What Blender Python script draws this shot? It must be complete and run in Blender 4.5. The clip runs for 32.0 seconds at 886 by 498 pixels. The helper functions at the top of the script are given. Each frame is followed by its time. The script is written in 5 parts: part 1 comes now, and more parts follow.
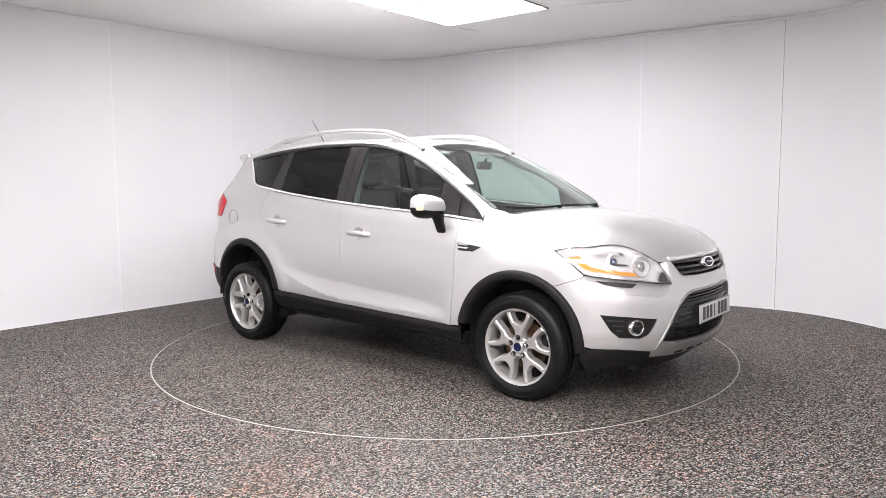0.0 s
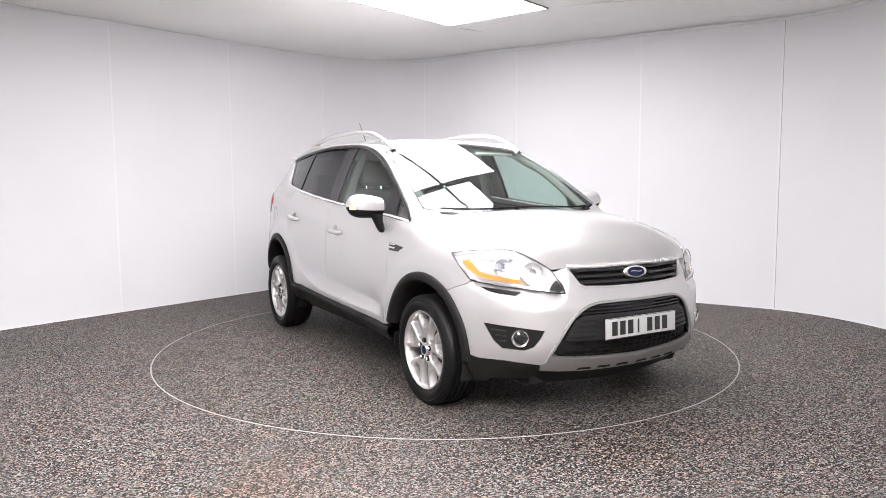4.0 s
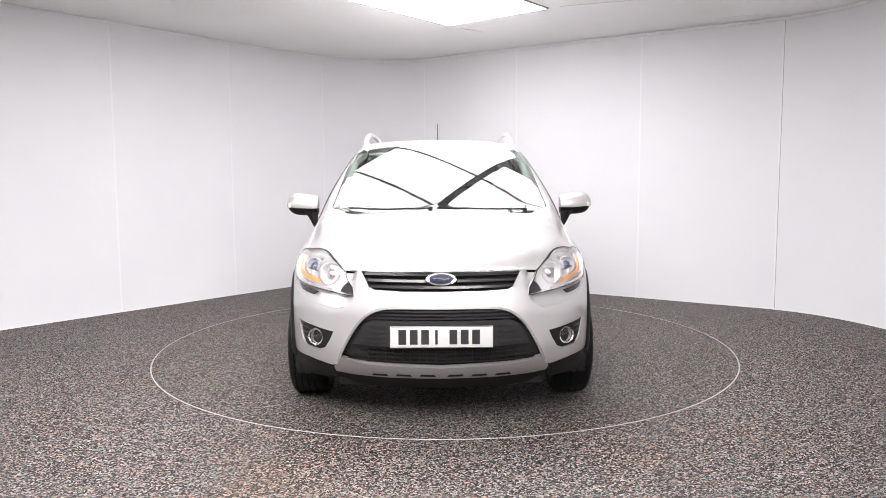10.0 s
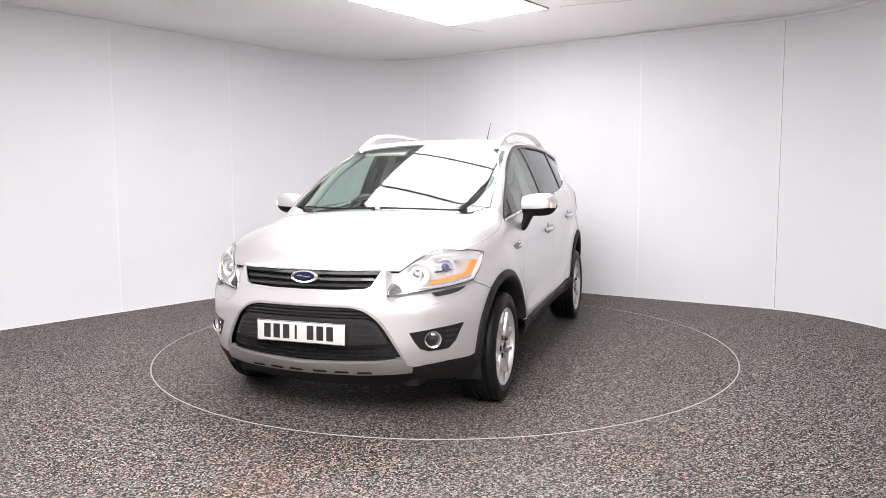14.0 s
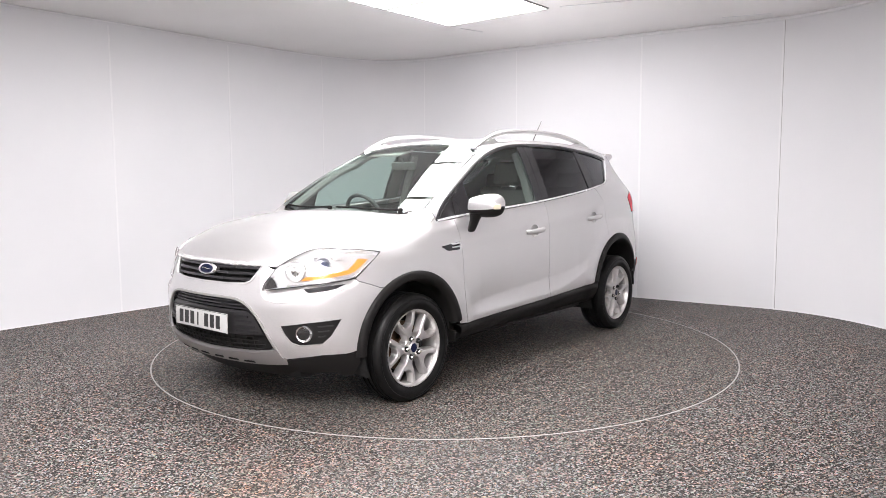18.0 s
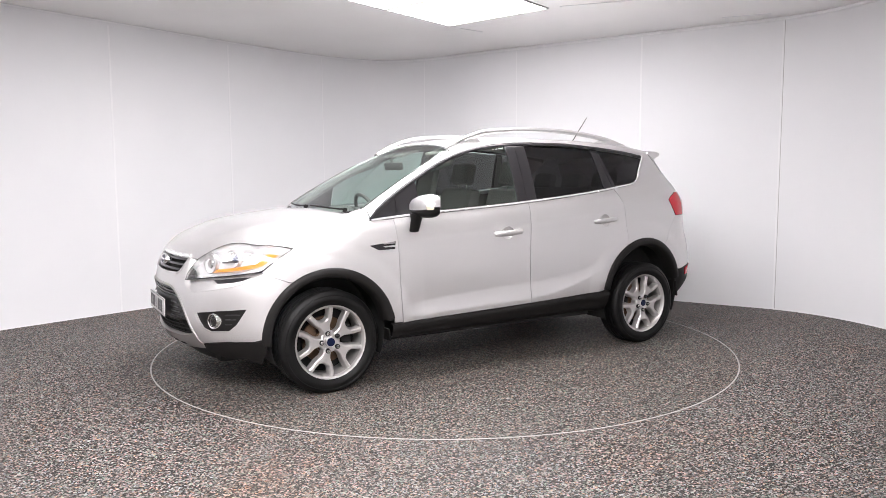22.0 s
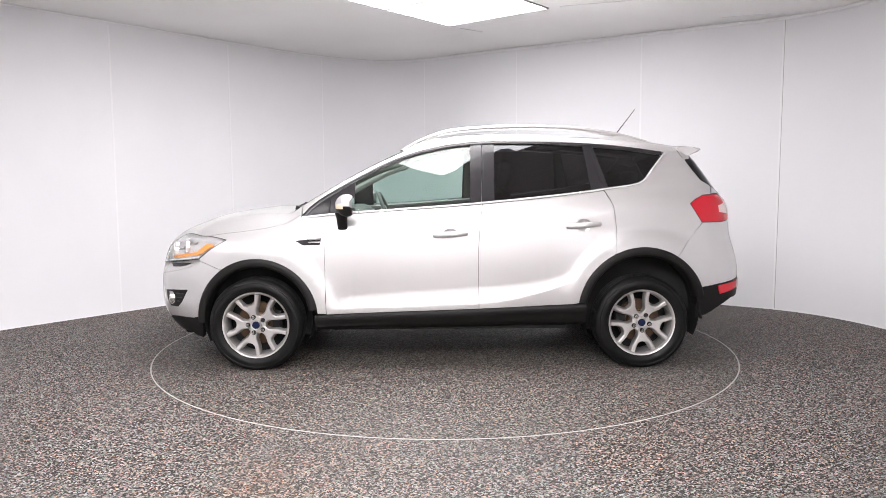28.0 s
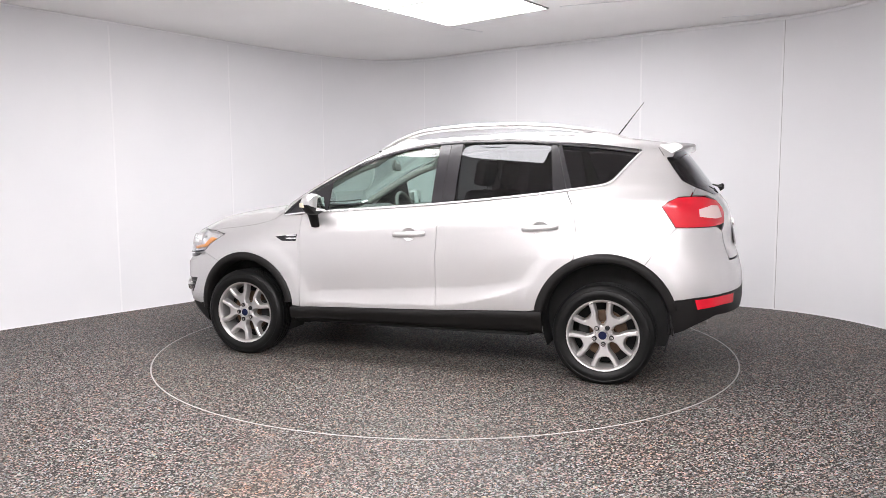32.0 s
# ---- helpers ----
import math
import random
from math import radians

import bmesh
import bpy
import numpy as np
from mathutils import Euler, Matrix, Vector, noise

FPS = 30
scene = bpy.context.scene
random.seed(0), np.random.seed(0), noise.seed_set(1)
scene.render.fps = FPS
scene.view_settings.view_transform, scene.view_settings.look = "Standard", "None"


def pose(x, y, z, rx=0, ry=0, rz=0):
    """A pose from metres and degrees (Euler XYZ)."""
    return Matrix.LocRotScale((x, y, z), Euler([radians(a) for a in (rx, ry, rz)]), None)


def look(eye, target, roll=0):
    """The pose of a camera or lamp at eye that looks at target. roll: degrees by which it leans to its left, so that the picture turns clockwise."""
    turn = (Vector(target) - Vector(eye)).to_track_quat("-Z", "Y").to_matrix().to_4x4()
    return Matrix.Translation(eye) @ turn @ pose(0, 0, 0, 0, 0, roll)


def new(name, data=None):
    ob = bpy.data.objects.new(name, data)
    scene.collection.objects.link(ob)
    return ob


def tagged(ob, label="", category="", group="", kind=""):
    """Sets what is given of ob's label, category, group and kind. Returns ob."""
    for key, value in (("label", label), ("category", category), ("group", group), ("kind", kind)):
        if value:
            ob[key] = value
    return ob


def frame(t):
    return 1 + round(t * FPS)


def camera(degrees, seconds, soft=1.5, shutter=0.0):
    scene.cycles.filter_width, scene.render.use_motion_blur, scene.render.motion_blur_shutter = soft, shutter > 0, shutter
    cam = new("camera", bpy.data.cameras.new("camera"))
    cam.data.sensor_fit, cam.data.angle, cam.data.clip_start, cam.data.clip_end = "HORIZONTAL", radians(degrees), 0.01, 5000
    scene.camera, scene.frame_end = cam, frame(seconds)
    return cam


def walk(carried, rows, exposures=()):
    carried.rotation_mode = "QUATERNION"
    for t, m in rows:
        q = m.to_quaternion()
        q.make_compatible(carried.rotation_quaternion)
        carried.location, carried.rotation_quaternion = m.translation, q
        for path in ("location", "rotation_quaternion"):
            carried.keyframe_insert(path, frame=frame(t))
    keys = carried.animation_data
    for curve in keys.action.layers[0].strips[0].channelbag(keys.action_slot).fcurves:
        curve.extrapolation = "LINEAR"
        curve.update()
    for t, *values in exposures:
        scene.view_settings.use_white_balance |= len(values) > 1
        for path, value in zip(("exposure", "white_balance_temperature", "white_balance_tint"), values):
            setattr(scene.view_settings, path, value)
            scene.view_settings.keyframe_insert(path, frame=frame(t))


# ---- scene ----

# ================= camera =================
cam = camera(62.93, 32.0, soft=0.85)
EYE = Vector((0.0, -5.8175, 1.3242))
AIM = EYE + Vector((-math.sin(radians(0.102)), math.cos(radians(0.102)), math.tan(radians(-5.5125))))
VIEW = look(EYE, AIM, roll=-0.2945)
walk(cam, [(0.0, VIEW), (32.0, VIEW)])

# ================= light =================
world = bpy.data.worlds.new("world")
scene.world = world
world.use_nodes = True
world.node_tree.nodes["Background"].inputs[0].default_value = (1, 1, 1, 1)
world.node_tree.nodes["Background"].inputs[1].default_value = 0.02
scene.view_settings.exposure = 0.09
PANEL_GLOW = 12.3      # light panels in the ceiling


# ================= materials =================
def mat(name, color=(0.5, 0.5, 0.5), rough=0.5, metal=0.0, coat=0.0, spec=0.5, emit=None, glass=0.0, ior=1.45):
    m = bpy.data.materials.new(name)
    m.use_nodes = True
    b = m.node_tree.nodes["Principled BSDF"]
    b.inputs["Base Color"].default_value = (*color, 1)
    b.inputs["Roughness"].default_value = rough
    b.inputs["Metallic"].default_value = metal
    b.inputs["Coat Weight"].default_value = coat
    b.inputs["Coat Roughness"].default_value = 0.04
    b.inputs["Specular IOR Level"].default_value = spec
    b.inputs["Transmission Weight"].default_value = glass
    b.inputs["IOR"].default_value = ior
    if emit:
        b.inputs["Emission Color"].default_value = (*emit[0], 1)
        b.inputs["Emission Strength"].default_value = emit[1]
    return m


def node(m, kind, **values):
    n = m.node_tree.nodes.new(kind)
    for k, v in values.items():
        if k in n.inputs:
            n.inputs[k].default_value = v
    return n


def bsdf(m):
    return m.node_tree.nodes["Principled BSDF"]


def link(m, a, b):
    m.node_tree.links.new(a, b)


def ramp(m, source, stops, hard=False):
    r = m.node_tree.nodes.new("ShaderNodeValToRGB")
    if hard:
        r.color_ramp.interpolation = "CONSTANT"
    e = r.color_ramp.elements
    while len(e) < len(stops):
        e.new(0.5)
    for i, (p, c) in enumerate(stops):
        e[i].position = p
        e[i].color = (*c, 1) if len(c) == 3 else c
    link(m, source, r.inputs[0])
    return r.outputs[0]


def coords(m):
    return m.node_tree.nodes.new("ShaderNodeTexCoord").outputs["Object"]


def grain(m, scale=40, amount=0.1, bump=0.05, stain=3.0, distance=0.002):
    """Fine relief and roughness variation at two scales."""
    co = coords(m)
    fine = node(m, "ShaderNodeTexNoise", Scale=scale, Detail=4.0)
    wide = node(m, "ShaderNodeTexNoise", Scale=stain, Detail=3.0)
    link(m, co, fine.inputs["Vector"])
    link(m, co, wide.inputs["Vector"])
    mix = node(m, "ShaderNodeMath")
    mix.operation = "ADD"
    link(m, fine.outputs["Fac"], mix.inputs[0])
    link(m, wide.outputs["Fac"], mix.inputs[1])
    span = node(m, "ShaderNodeMapRange")
    base = bsdf(m).inputs["Roughness"].default_value
    span.inputs["From Min"].default_value = 0.6
    span.inputs["From Max"].default_value = 1.4
    span.inputs["To Min"].default_value = max(base - amount, 0.02)
    span.inputs["To Max"].default_value = min(base + amount, 1.0)
    link(m, mix.outputs[0], span.inputs[0])
    link(m, span.outputs[0], bsdf(m).inputs["Roughness"])
    if bump:
        bp = node(m, "ShaderNodeBump", Strength=bump, Distance=distance)
        link(m, fine.outputs["Fac"], bp.inputs["Height"])
        link(m, bp.outputs[0], bsdf(m).inputs["Normal"])
    return m


def tint_noise(m, color, low, scale, detail=4.0):
    co = coords(m)
    n = node(m, "ShaderNodeTexNoise", Scale=scale, Detail=detail)
    link(m, co, n.inputs["Vector"])
    link(m, ramp(m, n.outputs["Fac"], [(0.3, low), (0.7, color)]), bsdf(m).inputs["Base Color"])
    return m


def floor_material(name, calm):
    """Bonded stone chips in dark resin: pale, grey, rosy, green and rusty grains; calm is how far their tones are
    evened out.
    """
    m = mat(name, rough=0.6, spec=0.3)
    co = coords(m)
    cell = node(m, "ShaderNodeTexVoronoi", Scale=128.0, Randomness=1.0)
    link(m, co, cell.inputs["Vector"])
    sep = node(m, "ShaderNodeSeparateColor")
    link(m, cell.outputs["Color"], sep.inputs[0])
    k = 1 - calm
    tone = lambda v: tuple((0.105 + (c - 0.105) * k) * (0.56 if calm == 0 else 0.54) for c in (v, v * 0.935, v * (0.885 if calm == 0 else 0.855)))
    chips = ramp(m, sep.outputs[0], [(0.0, tone(0.010)), (0.22, tone(0.035)), (0.42, tone(0.11)), (0.60, tone(0.25)), (0.80, tone(0.38)), (0.93, tone(0.52))], hard=True)
    patches = node(m, "ShaderNodeTexNoise", Scale=24.0, Detail=2.0)
    link(m, co, patches.inputs["Vector"])
    pick = node(m, "ShaderNodeMath")
    pick.operation = "MULTIPLY_ADD"
    pick.inputs[1].default_value = 0.70
    link(m, sep.outputs[1], pick.inputs[0])
    shift = node(m, "ShaderNodeMapRange")
    shift.inputs["From Min"].default_value = 0.3
    shift.inputs["From Max"].default_value = 0.7
    shift.inputs["To Max"].default_value = 0.30
    link(m, patches.outputs["Fac"], shift.inputs[0])
    link(m, shift.outputs[0], pick.inputs[2])
    dye = lambda c: tuple(1 + (v - 1) * (1 - 0.7 * calm) for v in c)
    hue = ramp(m, pick.outputs[0], [(0.0, dye((0.80, 1.10, 0.95))), (0.22, (1.0, 1.0, 1.0)), (0.34, dye((0.84, 1.0, 1.16))), (0.44, (1.0, 0.99, 0.97)), (0.60, dye((1.30, 0.86, 0.90))), (0.70, (1.02, 0.98, 0.95)), (0.80, dye((1.36, 0.92, 0.62))), (0.90, (1.05, 0.98, 0.9))], hard=True)
    mul = node(m, "ShaderNodeMix")
    mul.data_type, mul.blend_type = "RGBA", "MULTIPLY"
    mul.inputs["Factor"].default_value = 1.0
    link(m, chips, mul.inputs["A"])
    link(m, hue, mul.inputs["B"])
    # rusty traffic stains and paler worn patches
    wide = node(m, "ShaderNodeTexNoise", Scale=0.75, Detail=5.0, Roughness=0.6)
    link(m, co, wide.inputs["Vector"])
    stain = node(m, "ShaderNodeMix")
    stain.data_type, stain.blend_type = "RGBA", "MULTIPLY"
    stain.inputs["Factor"].default_value = 1.0
    link(m, mul.outputs["Result"], stain.inputs["A"])
    link(m, ramp(m, wide.outputs["Fac"], [(0.30, (1.07, 0.93, 0.83) if calm == 0 else (1.0, 0.96, 0.93)), (0.46, (1.0, 0.985, 0.97)), (0.7, (1.04, 1.05, 1.06))]), stain.inputs["B"])
    link(m, stain.outputs["Result"], bsdf(m).inputs["Base Color"])
    bp = node(m, "ShaderNodeBump", Strength=0.6 * k, Distance=0.003)
    bp.invert = True
    link(m, cell.outputs["Distance"], bp.inputs["Height"])
    link(m, bp.outputs[0], bsdf(m).inputs["Normal"])
    return m


def paint_material():
    """Silver metallic paint under clear lacquer, with fine flakes."""
    m = mat("silver_paint", (0.64, 0.62, 0.625), rough=0.40, metal=0.74, coat=0.8)
    co = coords(m)
    flake = node(m, "ShaderNodeTexVoronoi", Scale=900.0)
    wide = node(m, "ShaderNodeTexNoise", Scale=2.0, Detail=4.0)
    link(m, co, flake.inputs["Vector"])
    link(m, co, wide.inputs["Vector"])
    sep = node(m, "ShaderNodeSeparateColor")
    link(m, flake.outputs["Color"], sep.inputs[0])
    link(m, ramp(m, sep.outputs[0], [(0.0, (0.56, 0.55, 0.552)), (1.0, (0.69, 0.678, 0.68))]), bsdf(m).inputs["Base Color"])
    link(m, ramp(m, wide.outputs["Fac"], [(0.3, (0.35, 0.35, 0.35)), (0.7, (0.42, 0.42, 0.42))]), bsdf(m).inputs["Roughness"])
    return m


def glass_material(name, color, tint, rough=0.0, face=0.06):
    """A thin pane: mirror-like by the angle, otherwise letting tinted light through."""
    m = bpy.data.materials.new(name)
    m.use_nodes = True
    t = m.node_tree
    t.nodes.clear()
    out = t.nodes.new("ShaderNodeOutputMaterial")
    clear = t.nodes.new("ShaderNodeBsdfTransparent")
    clear.inputs[0].default_value = (*tint, 1)
    gloss = t.nodes.new("ShaderNodeBsdfGlossy")
    gloss.inputs["Roughness"].default_value = rough
    gloss.inputs["Color"].default_value = (*color, 1)
    edge = t.nodes.new("ShaderNodeLayerWeight")
    edge.inputs[0].default_value = 0.5
    fifth = t.nodes.new("ShaderNodeMath")
    fifth.operation = "POWER"
    fifth.inputs[1].default_value = 4.5
    t.links.new(edge.outputs["Facing"], fifth.inputs[0])
    both = t.nodes.new("ShaderNodeMath")
    both.operation = "MULTIPLY_ADD"
    both.inputs[1].default_value = 0.90
    both.inputs[2].default_value = face
    t.links.new(fifth.outputs[0], both.inputs[0])
    mix = t.nodes.new("ShaderNodeMixShader")
    t.links.new(both.outputs[0], mix.inputs[0])
    t.links.new(clear.outputs[0], mix.inputs[1])
    t.links.new(gloss.outputs[0], mix.inputs[2])
    t.links.new(mix.outputs[0], out.inputs[0])
    return m


M_WALL = grain(tint_noise(mat("wall_board", rough=0.45, spec=0.35), (0.75, 0.747, 0.763), (0.71, 0.711, 0.731), 0.8), 60, 0.08, 0.02)
# unseen boards, given a darker grey to dim what the car's side reflects
M_DIM_WALL = grain(tint_noise(mat("dimmed_wall_board", rough=0.5, spec=0.3), (0.56, 0.55, 0.55), (0.50, 0.49, 0.495), 1.3), 60, 0.08, 0.02)
M_STRIP = grain(mat("wall_strip", (0.785, 0.783, 0.798), rough=0.35), 30, 0.06, 0)
M_CEIL = grain(tint_noise(mat("ceiling_board", rough=0.6, spec=0.3), (0.90, 0.89, 0.885), (0.86, 0.85, 0.845), 1.1), 60, 0.08, 0.02)
M_GLOW = mat("light_diffuser", (0.9, 0.9, 0.9), rough=0.5, emit=((1.0, 0.968, 0.985), PANEL_GLOW))
# stronger and weaker glow of the added, unseen panels over the lens
M_FILL_NEAR = mat("near_fill_diffuser", (0.9, 0.9, 0.9), rough=0.5, emit=((1.0, 0.968, 0.985), PANEL_GLOW * 1.85))
M_FILL_SIDE = mat("side_fill_diffuser", (0.9, 0.9, 0.9), rough=0.5, emit=((1.0, 0.968, 0.985), PANEL_GLOW * 0.55))
M_FLOOR = floor_material("stone_carpet", 0.0)
M_TURN = floor_material("even_stone_carpet", 0.10)
M_ALU = grain(mat("aluminium_trim", (0.37, 0.362, 0.352), rough=0.45, metal=0.6), 80, 0.1, 0.02)
M_PAINT = paint_material()
M_BLACK = grain(mat("black_plastic", (0.011, 0.0102, 0.0100), rough=0.50, spec=0.22), 250, 0.08, 0.10, 4.0, 0.0006)
M_GLOSSBLACK = grain(mat("gloss_black_trim", (0.02, 0.019, 0.021), rough=0.22, coat=0.2, spec=0.4), 40, 0.05, 0)
M_GREYPLASTIC = grain(mat("grey_plastic", (0.018, 0.0172, 0.0178), rough=0.34), 200, 0.08, 0.08, 4.0, 0.0006)
M_RUBBER = grain(tint_noise(mat("tyre_rubber", rough=0.46, spec=0.24), (0.007, 0.0068, 0.0068), (0.004, 0.004, 0.004), 9.0), 120, 0.15, 0.12, 7.0, 0.001)
M_ALLOY = grain(mat("alloy_silver", (0.60, 0.585, 0.58), rough=0.40, metal=0.85), 30, 0.06, 0)
# satin silver, with the shade of a downward-facing lip put into its colour
M_LIP = grain(mat("shaded_satin_silver_plastic", (0.36, 0.345, 0.34), rough=0.42, metal=0.7), 60, 0.06, 0.04)
M_BARREL = grain(mat("rim_barrel", (0.38, 0.37, 0.36), rough=0.42, metal=0.6), 30, 0.06, 0)
M_CHROME = grain(mat("chrome", (0.82, 0.82, 0.82), rough=0.09, metal=1.0), 25, 0.03, 0)
M_BRIGHT = grain(mat("bright_moulding", (0.80, 0.80, 0.80), rough=0.25, metal=0.5), 30, 0.05, 0)
M_RUST = grain(tint_noise(mat("brake_disc_steel", rough=0.45, metal=0.7), (0.17, 0.105, 0.065), (0.09, 0.062, 0.045), 14.0), 90, 0.1, 0.1)
M_DARK = grain(mat("dark_underbody", (0.012, 0.012, 0.012), rough=0.8), 30, 0.1, 0.1)
M_GLASS = glass_material("window_glass", (0.95, 1.0, 0.98), (0.70, 0.84, 0.79), face=0.075)
M_SCREEN = glass_material("windscreen_glass", (0.97, 1.0, 0.99), (0.68, 0.80, 0.76))
M_PRIVACY = glass_material("privacy_glass", (0.95, 0.97, 1.0), (0.085, 0.078, 0.083), face=0.052)
M_LENS = glass_material("lamp_lens", (1, 1, 1), (0.93, 0.93, 0.93))
M_REFLECTOR = grain(mat("lamp_reflector", (0.90, 0.90, 0.91), rough=0.20, metal=0.60), 25, 0.06, 0.03)
M_AMBER = grain(mat("amber_plastic", (0.80, 0.30, 0.05), rough=0.12, coat=0.8), 60, 0.05, 0.05)
M_RED = grain(mat("red_lamp_plastic", (0.60, 0.012, 0.028), rough=0.12, coat=0.3, spec=0.35), 70, 0.04, 0.06)
M_REDCLEAR = grain(mat("pale_lamp_plastic", (0.75, 0.55, 0.54), rough=0.10, coat=1.0), 70, 0.04, 0.06)
M_INDICATOR = grain(mat("pale_indicator", (0.78, 0.70, 0.52), rough=0.15, coat=0.6), 70, 0.04, 0.04)
M_BULB = grain(mat("lamp_projector", (0.10, 0.12, 0.20), rough=0.05, metal=0.3, coat=1.0), 30, 0.03, 0)
M_PLATE = grain(mat("plate_white", (0.50, 0.50, 0.49), rough=0.3), 60, 0.06, 0)
M_INK = grain(mat("plate_black", (0.015, 0.015, 0.015), rough=0.4), 60, 0.06, 0)
M_BLUE = grain(mat("emblem_blue", (0.008, 0.012, 0.04), rough=0.30, coat=0.0, spec=0.15), 60, 0.05, 0)
M_CLOTH = grain(tint_noise(mat("seat_cloth", rough=0.9, spec=0.2), (0.115, 0.106, 0.10), (0.075, 0.07, 0.066), 30.0), 90, 0.05, 0, 5.0)
M_DASH = grain(mat("dash_plastic", (0.085, 0.084, 0.080), rough=0.6), 90, 0.08, 0.05, 4.0, 0.0006)
M_PILLAR = grain(mat("pillar_lining", (0.20, 0.195, 0.185), rough=0.8, spec=0.2), 150, 0.05, 0.2)
M_LINING = grain(mat("headlining", (0.50, 0.48, 0.45), rough=0.9, spec=0.2), 150, 0.05, 0.2)


# ================= mesh helpers =================
def obj(name, me, material, parent=None, label=""):
    ob = new(name, me)
    for m in material if isinstance(material, (list, tuple)) else [material]:
        me.materials.append(m)
    if parent is not None:
        ob.parent = parent
    if label:
        ob["label"] = label
    return ob


def part(name, bm, material, parent, label="", smooth=True, angle=35):
    """Links a bmesh as one mesh object under a thing or a part."""
    me = bpy.data.meshes.new(name)
    bmesh.ops.recalc_face_normals(bm, faces=bm.faces)
    bm.to_mesh(me)
    bm.free()
    if smooth:
        me.shade_smooth()
        me.set_sharp_from_angle(angle=radians(angle))
    return obj(name, me, material, parent, label)


def box(bm, size, at, rot=(0, 0, 0), bevel=0.0, seg=2):
    r = bmesh.ops.create_cube(bm, size=1.0)
    vs = r["verts"]
    m = pose(*at, *rot) @ Matrix.Diagonal((*size, 1))
    if bevel:
        bmesh.ops.transform(bm, matrix=Matrix.Diagonal((*size, 1)), verts=vs)
        es = list({e for v in vs for e in v.link_edges})
        b = bmesh.ops.bevel(bm, geom=es, offset=bevel, segments=seg, profile=0.6, affect="EDGES")
        vs = list({v for f in b["faces"] for v in f.verts} | {v for v in vs if v.is_valid})
        allv = set(vs)
        todo = list(vs)
        while todo:
            v = todo.pop()
            for e in v.link_edges:
                o = e.other_vert(v)
                if o not in allv:
                    allv.add(o)
                    todo.append(o)
        vs = list(allv)
        m = pose(*at, *rot)
    bmesh.ops.transform(bm, matrix=m, verts=vs)
    return vs


def lathe(bm, profile, seg=48, axis="y", at=(0, 0, 0), closed=False):
    """Turns a profile of (radius, height) round an axis."""
    rings = []
    for r, h in profile:
        ring = []
        for i in range(seg):
            a = 2 * math.pi * i / seg
            c, s = r * math.cos(a), r * math.sin(a)
            p = {"y": (c, h, s), "z": (c, s, h), "x": (h, c, s)}[axis]
            ring.append(bm.verts.new(Vector(p) + Vector(at)))
        rings.append(ring)
    pairs = list(zip(rings, rings[1:])) + ([(rings[-1], rings[0])] if closed else [])
    for a, b in pairs:
        for i in range(seg):
            bm.faces.new((a[i], a[(i + 1) % seg], b[(i + 1) % seg], b[i]))
    return rings


def disc(bm, r, h, seg=32, axis="y", at=(0, 0, 0), thick=0.004):
    rings = lathe(bm, [(r, h - thick), (r, h)], seg, axis, at)
    bm.faces.new(rings[0])
    bm.faces.new(rings[1])


def tube(bm, pts, radius, seg=10, flat=1.0, caps=True):
    """A round bar along points; radius may vary from point to point."""
    pts = [Vector(p) for p in pts]
    n = len(pts)
    rad = radius if isinstance(radius, (list, tuple)) else [radius] * n
    rings = []
    for i, p in enumerate(pts):
        d = (pts[min(i + 1, n - 1)] - pts[max(i - 1, 0)]).normalized()
        up = Vector((0, 0, 1)) if abs(d.z) < 0.9 else Vector((1, 0, 0))
        a = d.cross(up).normalized()
        b = a.cross(d).normalized()
        rings.append([bm.verts.new(p + a * math.cos(2 * math.pi * k / seg) * rad[i] + b * math.sin(2 * math.pi * k / seg) * rad[i] * flat) for k in range(seg)])
    for a, b in zip(rings, rings[1:]):
        for k in range(seg):
            bm.faces.new((a[k], a[(k + 1) % seg], b[(k + 1) % seg], b[k]))
    if caps:
        bm.faces.new(rings[0])
        bm.faces.new(rings[-1])
    return rings


def curve(points):
    """A smooth curve through (x, y) points, as a function of x for numbers and arrays."""
    xs = np.array([p[0] for p in points], float)
    ys = np.array([p[1] for p in points], float)
    order = np.argsort(xs)
    xs, ys = xs[order], ys[order]
    d = np.diff(ys) / np.diff(xs)
    m = np.concatenate([[d[0]], (d[:-1] + d[1:]) / 2, [d[-1]]])
    for i in range(len(d)):
        if d[i] == 0:
            m[i] = m[i + 1] = 0
    flip = np.where(d[:-1] * d[1:] <= 0)[0] + 1
    m[flip] = 0

    x = np.linspace(xs[0] - 0.6, xs[-1] + 0.6, 6001)
    k = np.clip(np.searchsorted(xs, x) - 1, 0, len(xs) - 2)
    h = xs[k + 1] - xs[k]
    t = np.clip((x - xs[k]) / h, 0, 1)
    table = (2 * t**3 - 3 * t**2 + 1) * ys[k] + (t**3 - 2 * t**2 + t) * h * m[k] + (-2 * t**3 + 3 * t**2) * ys[k + 1] + (t**3 - t**2) * h * m[k + 1]
    table = table + np.minimum(x - xs[0], 0) * m[0] + np.maximum(x - xs[-1], 0) * m[-1]
    return lambda q: np.interp(q, x, table)


def spline(points, step=0.1):
    """A smooth line through points of the plane or of space, as a list of vectors."""
    p = [Vector(q) for q in points]
    out = []
    for i in range(len(p) - 1):
        a, b, c, d = p[max(i - 1, 0)], p[i], p[i + 1], p[min(i + 2, len(p) - 1)]
        n = max(int((c - b).length / step), 1)
        for k in range(n):
            t = k / n
            out.append(0.5 * ((2 * b) + (c - a) * t + (2 * a - 5 * b + 4 * c - d) * t * t + (3 * b - a - 3 * c + d) * t**3))
    return out + [p[-1]]


